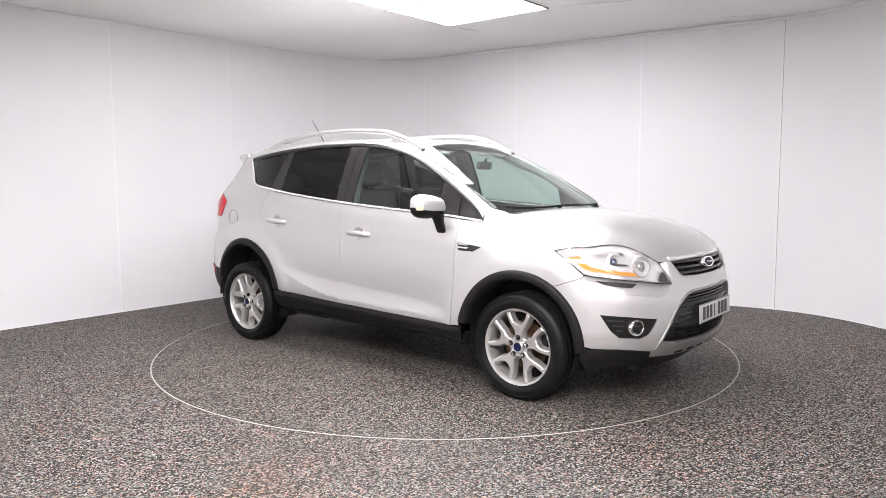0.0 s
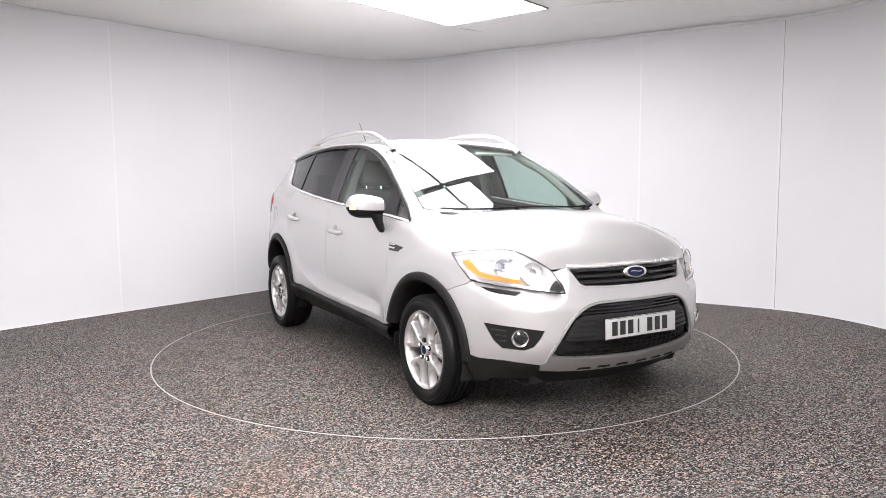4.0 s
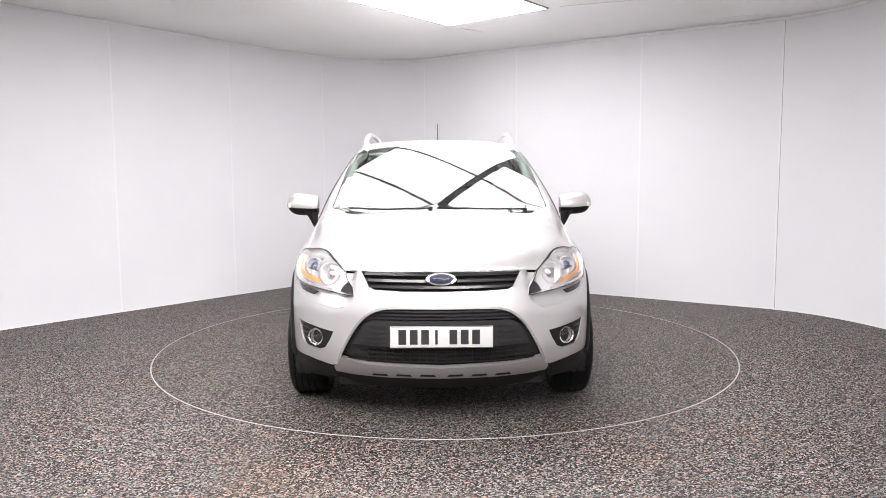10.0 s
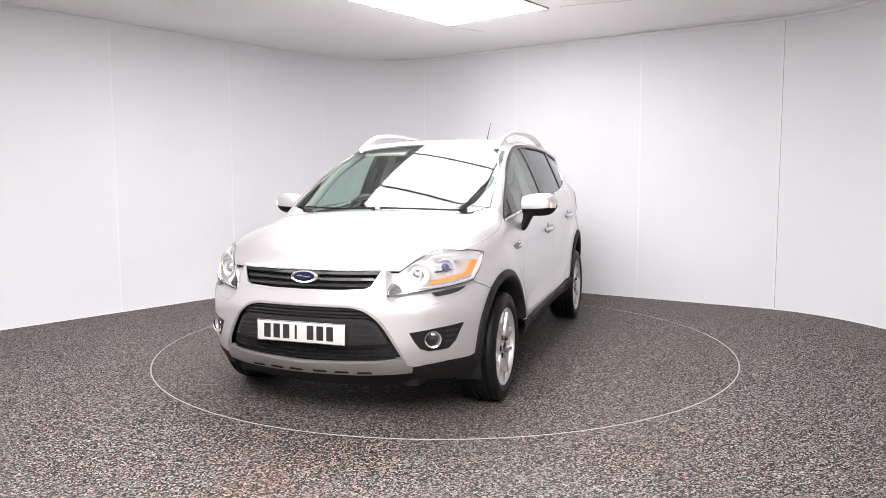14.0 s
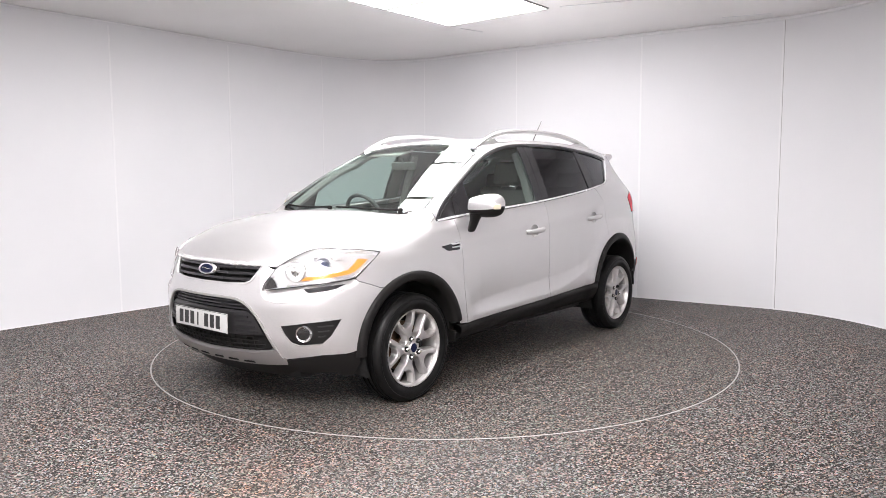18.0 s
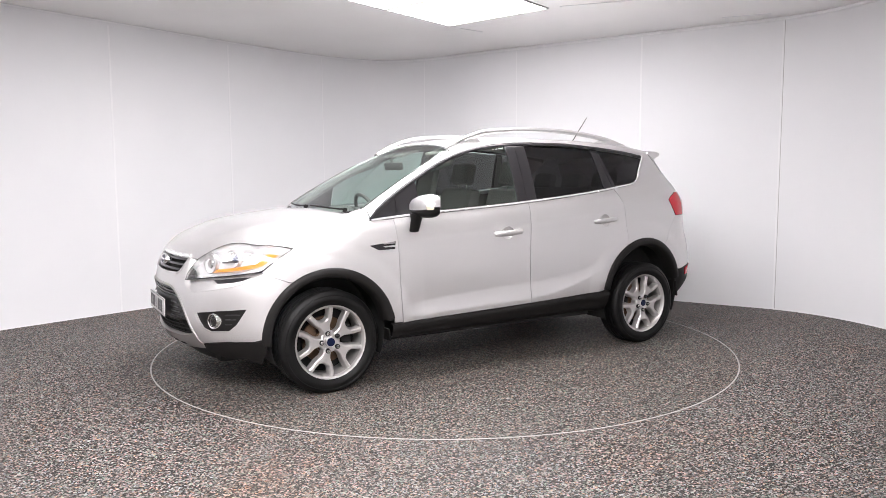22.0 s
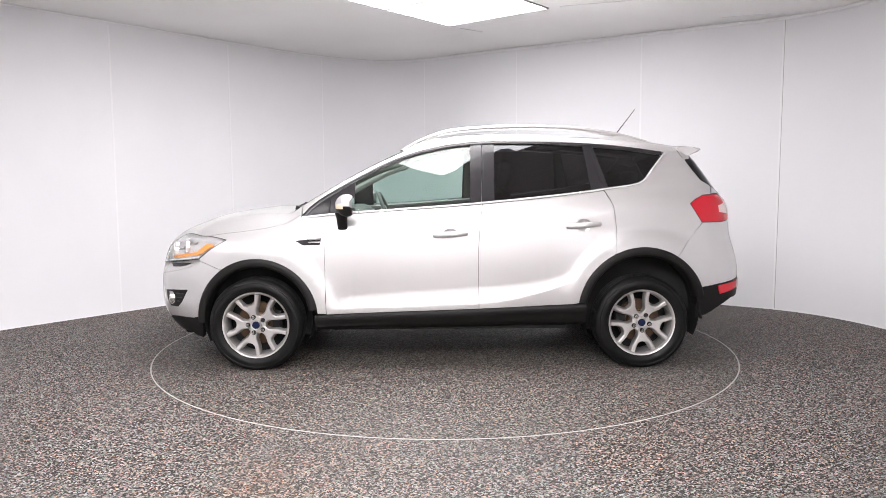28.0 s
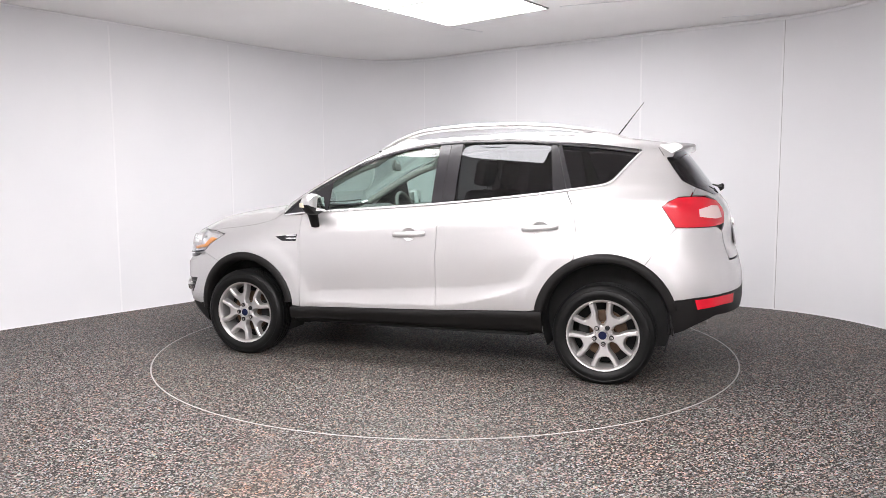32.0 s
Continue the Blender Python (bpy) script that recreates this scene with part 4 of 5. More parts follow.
def with_cup(outline, x0, z0):
    """A door outline with a round opening for the handle's recess, reached by a closed slit from the sill."""
    k = min(range(len(outline) - 1), key=lambda i: abs((outline[i][0] + outline[i + 1][0]) / 2 - x0) + 5 * abs((outline[i][1] + outline[i + 1][1]) / 2 - float(sill(x0))))
    (xa, za), (xb, zb) = outline[k], outline[k + 1]
    foot = (x0, za + (zb - za) * (x0 - xa) / (xb - xa))
    hole = [(x0 + 0.053 * math.sin(2 * math.pi * i / 28), z0 - 0.046 * math.cos(2 * math.pi * i / 28)) for i in range(29)]
    return outline[:k + 1] + [foot] + hole + [foot] + outline[k + 1:]


def handle(door, x0, z0, tilt, side):
    p = cast("side", [x0], [z0])[0]
    n = normals(np.array([p]))[0]
    bm = bmesh.new()
    # shallow cup behind the grip
    rings = lathe(bm, [(0.0545, -0.002), (0.048, -0.009), (0.034, -0.016), (0.006, -0.019)], 28, "y")
    bm.faces.new(rings[-1])
    for v in bm.verts:
        v.co.z *= 0.865
    cup = part("handle_cup", bm, M_PAINT, door, "round recess behind the handle")
    m = Matrix.Translation((p[0], p[1] * side, p[2])) @ Vector((n[0], n[1] * side, n[2])).to_track_quat("Y", "Z").to_matrix().to_4x4()
    cup.matrix_world = m
    bm = bmesh.new()
    lathe(bm, [(0.0540, -0.004), (0.0538, 0.0004), (0.0520, 0.0008), (0.0512, -0.004)], 28, "y")
    for v in bm.verts:
        v.co.z *= 0.865
    part("cup_edge", bm, M_PAINT, door, "thin edge of the recess").matrix_world = m
    bm = bmesh.new()
    pts = [(0.116, 0.006, 0), (0.10, 0.020, 0), (0.06, 0.032, 0), (0.0, 0.037, 0), (-0.06, 0.032, 0), (-0.10, 0.020, 0), (-0.116, 0.006, 0)]
    line = spline(pts, 0.02)
    tube(bm, line, [0.0095 + 0.003 * math.sin(math.pi * i / (len(line) - 1)) for i in range(len(line))], 12, 1.55)
    grip = part("door_handle", bm, M_PAINT, door, "silver pull handle")
    grip.matrix_world = Matrix.Translation((p[0], p[1] * side, p[2])) @ pose(0, 0, 0, 0, tilt, 0) @ Matrix.Diagonal((1, side, 1, 1))


def front_end(car, mir):
    side = -1 if mir else 1
    # bumper corner, cheek and chin
    seam = [at(1.735, 0.823, 0.759), fx(1.66, 0.734), fx(1.60, 0.710)]
    arch = [fx(c, z) for c, z in arc_points(ARCH_F, ARCH_RF, 55.5, 2, 18)]
    low_open = smooth_line([fy(0.0, 0.668), fy(0.20, 0.668), fy(0.30, 0.663), fy(0.365, 0.640), fy(0.418, 0.598), fy(0.465, 0.534), fy(0.530, 0.410), fy(0.550, 0.350)], 0.03)
    hole = [fy(0.655, 0.420), fy(0.74, 0.427), fy(0.768, 0.466), fy(0.797, 0.559), fy(0.70, 0.548), fy(0.568, 0.529), fy(0.59, 0.482), fy(0.617, 0.438)]
    slit = (hole[0][0], 0.351)
    outline = [fy(0.0, 0.742), fy(0.20, 0.743), fy(0.35, 0.750), fy(0.372, 0.760), fy(0.424, 0.853)] + round_front([p for p in HOOD_FRONT if 0.425 < p[1] < 0.507][::-1], 0.001) \
        + LAMP_INNER + LAMP_FOOT[1:] + seam + arch + [fx(1.80, 0.361), fy(0.727, 0.362), slit]
    outline += hole + [hole[0], slit, fy(0.58, 0.340)] + low_open[::-1]
    bumper = skin("front_bumper", "front", outline, M_PAINT, car, "silver painted front bumper", step=0.017, mirror=mir, shape=shelf_dent)
    # fog lamp
    bez = skin("fog_bezel", "front", hole, M_BLACK, bumper, "black fog lamp surround", step=0.02, lift=-0.009, rim=0.0, gap=-0.006, mirror=mir)
    c = cast("front", [fy(0.673, 0.486)[0]], [0.486])[0]
    m = Matrix.Translation((c[0] - 0.001, c[1] * side, c[2])) @ Vector((1, 0.42 * side, 0)).to_track_quat("X", "Z").to_matrix().to_4x4()
    bm = bmesh.new()
    lathe(bm, [(0.048, -0.03), (0.048, -0.002), (0.044, 0.006), (0.037, 0.002), (0.036, -0.02)], 32, "x")
    part("fog_lamp_ring", bm, M_CHROME, bumper, "chrome ring of the fog lamp").matrix_world = m
    bm = bmesh.new()
    r = lathe(bm, [(0.036, -0.002), (0.026, 0.004), (0.010, 0.007)], 28, "x")
    bm.faces.new(r[-1])
    part("fog_lamp_lens", bm, M_LENS, bumper, "clear fog lamp lens").matrix_world = m
    bm = bmesh.new()
    r = lathe(bm, [(0.036, -0.006), (0.026, -0.03), (0.012, -0.038)], 28, "x")
    bm.faces.new(r[-1])
    part("fog_lamp_bowl", bm, M_ALLOY, bumper, "bright fog lamp bowl").matrix_world = m
    for k in range(3):
        z = 0.462 + 0.028 * k
        skin("bezel_rib", "front", [fy(0.728, z), fy(0.752 + 0.012 * k, z + 0.002), fy(0.752 + 0.012 * k, z + 0.010), fy(0.728, z + 0.008)], M_GREYPLASTIC, bumper, step=0.03, lift=-0.006, rim=0.008, mirror=mir)
    # black lower corner
    low = [fy(0.565, 0.332), fy(0.66, 0.346), fy(0.727, 0.358), fx(1.80, 0.357), fx(1.745, 0.358), fx(1.728, 0.30), fx(1.745, 0.215), fx(1.80, 0.225), fy(0.74, 0.245), fy(0.60, 0.255), fy(0.56, 0.275), fy(0.555, 0.30)]
    skin("lower_corner", "front", low, M_BLACK, car, "black plastic lower bumper corner", step=0.04, lift=0.002, rim=0.03, mirror=mir)
    # headlamp
    lamp = smooth_line(LAMP_TOP, 0.025) + smooth_line(LAMP_INNER, 0.025)[1:] + smooth_line(LAMP_FOOT, 0.025)[1:] + smooth_line(LAMP_BACK, 0.025)[1:-1]
    h = skin("headlamp", "front", lamp, M_REFLECTOR, car, "clear swept-back headlamp with amber indicator", step=0.035, lift=-0.034, rim=-0.032, gap=0.002, mirror=mir,
             shape=lambda u, v: 0.005 * np.sin(u * 60) * np.cos(v * 45))
    skin("headlamp_lens", "front", lamp, M_LENS, h, "clear lens", step=0.03, lift=-0.001, rim=0.012, gap=0.002, mirror=mir).visible_shadow = False
    skin("headlamp_wall", "front", lamp, M_GLOSSBLACK, h, "dark lamp seam", step=0.05, lift=-0.040, rim=0.0, gap=-0.004, mirror=mir)
    ribbon("lamp_seam", "front", lamp + lamp[:1], 0.0045, 0.001, M_GLOSSBLACK, h, "thin dark seam", mirror=mir)
    amber = [at(2.008, 0.637, 0.774), at(1.90, 0.735, 0.783), at(1.781, 0.798, 0.798), at(1.735, 0.814, 0.813), at(1.635, 0.820, 0.884), at(1.70, 0.796, 0.894), at(1.778, 0.795, 0.832), at(1.88, 0.737, 0.813), at(1.978, 0.660, 0.800)]
    skin("indicator", "front", amber, M_AMBER, h, "amber indicator strip", step=0.03, lift=-0.016, rim=0.010, gap=0.004, mirror=mir)
    tip = [fy(0.464, 0.727), fy(0.470, 0.758), fy(0.492, 0.793), fy(0.515, 0.775), fy(0.535, 0.742), fy(0.50, 0.732)]
    skin("lamp_corner", "front", tip, M_GREYPLASTIC, h, "dark inner corner of the lamp", step=0.02, lift=-0.010, rim=0.01, mirror=mir)
    ledge = [at(2.05, 0.585, 0.744), at(1.925, 0.727, 0.763), at(1.77, 0.806, 0.780), at(1.735, 0.816, 0.800), at(1.78, 0.798, 0.790), at(1.925, 0.727, 0.772), at(2.05, 0.585, 0.753)]
    skin("lamp_ledge", "front", ledge, M_CHROME, h, "bright ledge below the indicator", step=0.02, lift=-0.012, rim=0.008, mirror=mir)
    for y, z, r, mm in ((0.600, 0.832, 0.064, M_REFLECTOR), (0.715, 0.862, 0.050, M_BULB)):
        c = cast("front", [fy(y, z)[0]], [z])[0]
        n = normals(np.array([c]))[0]
        c = c - n * 0.030
        bm = bmesh.new()
        rr = lathe(bm, [(r, -0.020), (r, 0.004), (r * 0.92, 0.008), (r * 0.85, 0.0), (r * 0.55, -0.016), (r * 0.25, -0.020)], 30, "x")
        bm.faces.new(rr[-1])
        d = Vector((1.0, 0.35 * side, 0.12))
        mw = Matrix.Translation((c[0], c[1] * side, c[2])) @ d.to_track_quat("X", "Z").to_matrix().to_4x4()
        part("lamp_bowl", bm, M_REFLECTOR, h, "round bright lamp bowl").matrix_world = mw
        bm = bmesh.new()
        rr = lathe(bm, [(r * 0.5, -0.016), (r * 0.45, 0.002), (r * 0.25, 0.012), (0.004, 0.016)], 24, "x")
        part("lamp_bulb", bm, mm if mm is M_BULB else M_CHROME, h, "round lamp insert").matrix_world = mw
    # ring round the main bowl, bulb shield, and the small ribs of the outer chamber
    c = cast("front", [fy(0.606, 0.834)[0]], [0.834])[0]
    n = normals(np.array([c]))[0]
    mw = Matrix.Translation((c[0] - n[0] * 0.014, (c[1] - n[1] * 0.014) * side, c[2] - n[2] * 0.014)) @ Vector((1.0, 0.35 * side, 0.12)).to_track_quat("X", "Z").to_matrix().to_4x4()
    bm = bmesh.new()
    lathe(bm, [(0.066, -0.004), (0.066, 0.002), (0.061, 0.003), (0.061, -0.004)], 36, "x", closed=True)
    part("bowl_ring", bm, M_BARREL, h, "grey ring of the main bowl").matrix_world = mw
    bm = bmesh.new()
    box(bm, (0.010, 0.016, 0.050), (-0.002, 0, -0.006), (0, 0, 0), 0.004)
    part("bulb_shield", bm, M_BARREL, h, "grey upright bulb shield").matrix_world = mw
    for k in range(4):
        y, z = 0.655 + 0.030 * k, 0.905 - 0.006 * k
        skin("chamber_rib", "front", [fy(y, z), fy(y + 0.016, z - 0.002), fy(y + 0.014, z + 0.012), fy(y - 0.002, z + 0.014)], M_BARREL, h, "small grey rib in the lamp", step=0.02, lift=-0.020, rim=0.006, mirror=mir)
    skin("chamber_frame", "front", [fy(0.672, 0.835), fy(0.742, 0.845), fy(0.745, 0.852), fy(0.672, 0.843)], M_GREYPLASTIC, h, "dark edge of the outer chamber", step=0.02, lift=-0.014, rim=0.008, mirror=mir)
    ribbon("shelf_edge", "front", smooth_line(SHELF, 0.03)[2:-2], 0.007, 0.0025, M_PAINT, bumper, "crisp edge of the shelf below the headlamp", mirror=mir)
    # small dark washer slot below the lamp
    skin("lamp_washer", "front", [at(1.802, 0.799, 0.750), at(1.90, 0.735, 0.744), at(1.997, 0.662, 0.732), at(1.98, 0.686, 0.712), at(1.90, 0.745, 0.719), at(1.853, 0.777, 0.728)], M_GLOSSBLACK, bumper, "dark slot below the headlamp", step=0.02, lift=-0.008, rim=0.004, mirror=mir)
    # chrome edge of the lower opening
    ribbon("opening_trim", "front", low_open[:-1], 0.016, 0.006, M_ALU, bumper, "raised edge of the lower opening", mirror=mir)


def middle_front(car):
    # upper grille
    half = [fy(0.0, 0.738), fy(0.20, 0.739), fy(0.352, 0.747), fy(0.376, 0.762), fy(0.428, 0.858), fy(0.25, 0.878), fy(0.0, 0.886)]
    g = skin("upper_grille", "front", half, M_DARK, car, "black upper grille with horizontal bars", step=0.05, lift=-0.035, rim=0.0, both=True)
    for k in range(3):
        z = 0.772 + 0.032 * k
        w = 0.366 + 0.017 * k
        for mir in (False, True):
            ribbon("grille_bar", "front", [fy(w * i / 10, z + 0.003 * (i / 10) ** 2) for i in range(11)], 0.020, 0.010, M_GLOSSBLACK, g, "gloss black grille bar", mirror=mir, lift=-0.016)
    for mir in (False, True):
        ribbon("grille_edge", "front", [fy(0.0, 0.744), fy(0.20, 0.745), fy(0.345, 0.752), fy(0.376, 0.766), fy(0.424, 0.850)], 0.012, 0.006, M_PAINT, g, "raised lower edge of the grille", mirror=mir)
    # emblem
    c = cast("front", [0.0], [0.812])[0]
    bm = bmesh.new()
    r = lathe(bm, [(0.084, -0.03), (0.084, 0.0), (0.078, 0.008), (0.062, 0.006)], 40, "x")
    bm.faces.new(r[0])
    for v in bm.verts:
        v.co.z *= 0.42
    e = part("emblem", bm, M_CHROME, car, "oval chrome emblem on the grille")
    e.matrix_world = pose(c[0] + 0.004, 0, c[2], 0, -18, 0)
    bm = bmesh.new()
    r = lathe(bm, [(0.064, 0.0), (0.063, 0.006), (0.03, 0.0075)], 40, "x")
    bm.faces.new(r[-1])
    for v in bm.verts:
        v.co.z *= 0.40
    part("emblem_field", bm, M_BLUE, e, "dark blue oval field")
    bm = bmesh.new()
    tube(bm, [(0.0080, -0.040 + 0.0114 * k, 0.003 * math.sin(k * 0.9)) for k in range(8)], 0.0042, 6)
    part("emblem_mark", bm, M_CHROME, e, "plain bright stroke")
    # lower opening
    half = [fy(0.0, 0.672), fy(0.20, 0.672), fy(0.345, 0.656), fy(0.410, 0.615), fy(0.470, 0.535), fy(0.540, 0.390), fy(0.40, 0.362), fy(0.0, 0.345)]
    lg = skin("lower_grille", "front", half, M_DARK, car, "black lower grille with a mesh", step=0.05, lift=-0.040, rim=0.0, both=True)
    for mir in (False, True):
        skin("plate_carrier", "front", [fy(0.0, 0.600), fy(0.36, 0.600), fy(0.41, 0.575), fy(0.47, 0.47), fy(0.30, 0.462), fy(0.0, 0.458)], M_GREYPLASTIC, lg, "dark grey crossbar behind the plate", step=0.05, lift=-0.010, rim=0.03, mirror=mir)
        for k in range(3):
            z = 0.612 + 0.019 * k
            ribbon("grille_bar", "front", [fy((0.40 - 0.02 * k) * i / 8, z) for i in range(9)], 0.010, 0.006, M_GLOSSBLACK, lg, "gloss black grille bar", mirror=mir, lift=-0.018)
        for k in range(4):
            z = 0.372 + 0.024 * k
            ribbon("mesh_bar", "front", [fy((0.50 - 0.035 * k) * i / 8, z + 0.012 * (i / 8) ** 2) for i in range(9)], 0.007, 0.005, M_BLACK, lg, "black mesh bar", mirror=mir, lift=-0.020)
        for k in range(9):
            y = 0.03 + 0.045 * k
            ribbon("mesh_rib", "front", [fy(y, 0.362), fy(y, 0.41), fy(y, 0.455)], 0.006, 0.005, M_BLACK, lg, "black upright mesh rib", mirror=mir, lift=-0.026)
        for k in range(4):
            z = 0.485 + 0.028 * k
            ribbon("carrier_rib", "front", [fy(0.29, z), fy(0.345, z), fy(0.44 - 0.022 * k, z)], 0.010, 0.006, M_GLOSSBLACK, lg, "gloss black rib beside the plate", mirror=mir, lift=-0.006)
    # silver chin with slots; its satin tone also carries the underside's shade
    half = [fy(0.0, 0.350), fy(0.40, 0.367), fy(0.535, 0.392), fy(0.552, 0.350), fy(0.572, 0.335), fy(0.562, 0.305), fy(0.46, 0.296), fy(0.30, 0.288), fy(0.0, 0.285)]
    chin = skin("chin", "front", half, M_LIP, car, "satin silver lower lip, darkened for shade, with dark slots", step=0.04, lift=0.003, rim=0.03, both=True)
    for mir in (False, True):
        for k in range(3):
            y = 0.03 + 0.125 * k
            skin("chin_slot", "front", [fy(y, 0.299), fy(y + 0.085, 0.301), fy(y + 0.078, 0.312), fy(y + 0.008, 0.310)], M_DARK, chin, "dark slot in the lip", step=0.03, lift=0.005, rim=0.004, mirror=mir)
    skin("air_dam", "front", [fy(0.0, 0.272), fy(0.30, 0.276), fy(0.58, 0.300), fy(0.58, 0.190), fy(0.0, 0.172)], M_BLACK, car, "black air dam under the bumper", step=0.06, lift=-0.030, rim=0.02, both=True)
    # number plate, its characters as plain bars
    bm = bmesh.new()
    box(bm, (0.008, 0.524, 0.112), (0, 0, 0), (0, 0, 0), 0.003)
    p = part("number_plate", bm, M_PLATE, car, "white number plate with plain black bars")
    p.matrix_world = pose(2.209, 0.0, 0.523, 0, -2, 0)
    for k in range(7):
        y = 0.20 - 0.058 * k - (0.028 if k > 3 else 0)
        bm = bmesh.new()
        box(bm, (0.002, 0.013 if k == 3 else 0.040, 0.076), (0.0045, -y, 0), (0, 0, 0), 0.0008, 1)
        part("plate_bar", bm, M_INK, p, "black bar")
    bm = bmesh.new()
    for y, sy, z, sz in ((0, 0.512, 0.0535, 0.0025), (0, 0.512, -0.0535, 0.0025)):
        box(bm, (0.001, sy, sz), (0.0042, y, z))
    part("plate_border", bm, M_INK, p, "thin black border", smooth=False)
    # wipers
    for sgn, x0, y0, y1 in ((1, 1.10, 0.56, -0.02), (-1, 1.12, -0.06, -0.60)):
        bm = bmesh.new()
        pts = []
        for i in range(12):
            y = y0 + (y1 - y0) * i / 11
            x = 1.140 - 0.150 * y * y - 0.0015 * i
            z = cast("top", [x], [abs(y)])[0][2] + 0.016
            pts.append((x, y, z))
        tube(bm, pts, [0.009] + [0.006] * 11, 6)
        w = part("wiper", bm, M_BLACK, car, "black windscreen wiper")
        bm = bmesh.new()
        tube(bm, [(pts[0][0] + 0.01, pts[0][1], pts[0][2] - 0.02), (pts[0][0], pts[0][1], pts[0][2] + 0.006)], 0.014, 8)
        part("wiper_pivot", bm, M_BLACK, w, "black wiper pivot")


def rear_end(car, mir):
    side = -1 if mir else 1
    lamp = smooth_line([rx(-1.688, 1.146), rx(-1.73, 1.178), rx(-1.785, 1.203)], 0.03) + smooth_line([rx(-1.795, 1.203), rx(-1.90, 1.206), ry(0.66, 1.20), ry(0.56, 1.180)], 0.03)[1:] \
        + smooth_line([ry(0.56, 1.180), ry(0.53, 1.10), ry(0.56, 1.035)], 0.03)[1:] + smooth_line([ry(0.56, 1.035), ry(0.66, 1.022), rx(-1.90, 1.016), rx(-1.773, 1.016)], 0.03)[1:]
    l = skin("tail_lamp", "rear", lamp, M_RED, car, "red tail lamp wrapping round the corner", step=0.03, lift=0.004, rim=0.02, gap=0.002, mirror=mir)
    skin("reversing_lamp", "rear", [rx(-1.905, 1.128), ry(0.67, 1.150), ry(0.60, 1.145), ry(0.59, 1.075), ry(0.66, 1.068), rx(-1.91, 1.082)], M_REDCLEAR, l, "pale section of the tail lamp", step=0.03, lift=0.007, rim=0.004, mirror=mir)
    ribbon("lamp_seam", "rear", lamp + lamp[:1], 0.006, 0.002, M_GLOSSBLACK, l, "thin dark seam", mirror=mir)
    # painted bumper corner below the lamp
    out = [rx(x, z) for x, z in arc_points(ARCH_R, ARCH_RR, 158, 122, 10)] + [rx(-1.66, 0.872), rx(-1.778, 1.012), rx(-1.90, 1.012), ry(0.66, 1.018), ry(0.60, 0.99), ry(0.58, 0.80), ry(0.0, 0.79), ry(0.0, 0.612), ry(0.55, 0.608), ry(0.70, 0.600), rx(-1.90, 0.579)]
    skin("rear_bumper", "rear", out, M_PAINT, car, "silver painted rear bumper", step=0.04, gap=0.001, mirror=mir)
    low = [rx(-1.745, 0.556), rx(-1.90, 0.576), ry(0.70, 0.597), ry(0.55, 0.605), ry(0.0, 0.609), ry(0.0, 0.47), ry(0.55, 0.475), ry(0.73, 0.468), rx(-1.914, 0.412), rx(-1.822, 0.362), rx(-1.745, 0.335)]
    b = skin("rear_lower_bumper", "rear", low, M_BLACK, car, "black lower rear bumper", step=0.04, lift=0.003, rim=0.03, mirror=mir)
    skin("rear_reflector", "rear", [rx(-1.897, 0.566), ry(0.705, 0.588), ry(0.60, 0.592), ry(0.60, 0.535), ry(0.71, 0.532), rx(-1.913, 0.507)], M_RED, b, "red rear reflector", step=0.02, lift=0.008, rim=0.006, mirror=mir)
    bm = bmesh.new()
    box(bm, (0.012, 0.19, 0.13), (-1.765, 0.76 * side, 0.402), (0, 8, 0), 0.004)
    part("mud_flap", bm, M_BLACK, car, "black mud flap")
    bm = bmesh.new()
    box(bm, (0.012, 0.17, 0.08), (0.93, 0.79 * side, 0.315), (0, 8, 0), 0.004)
    part("mud_flap", bm, M_BLACK, car, "black mud flap")
    bm = bmesh.new()
    lathe(bm, [(0.034, -0.16), (0.034, 0.0), (0.030, 0.0), (0.028, -0.16)], 20, "x")
    e = part("exhaust_tip", bm, M_ALU, car, "bright exhaust tip")
    e.matrix_world = pose(-1.97, 0.56 * side, 0.405, 0, 0, 180)


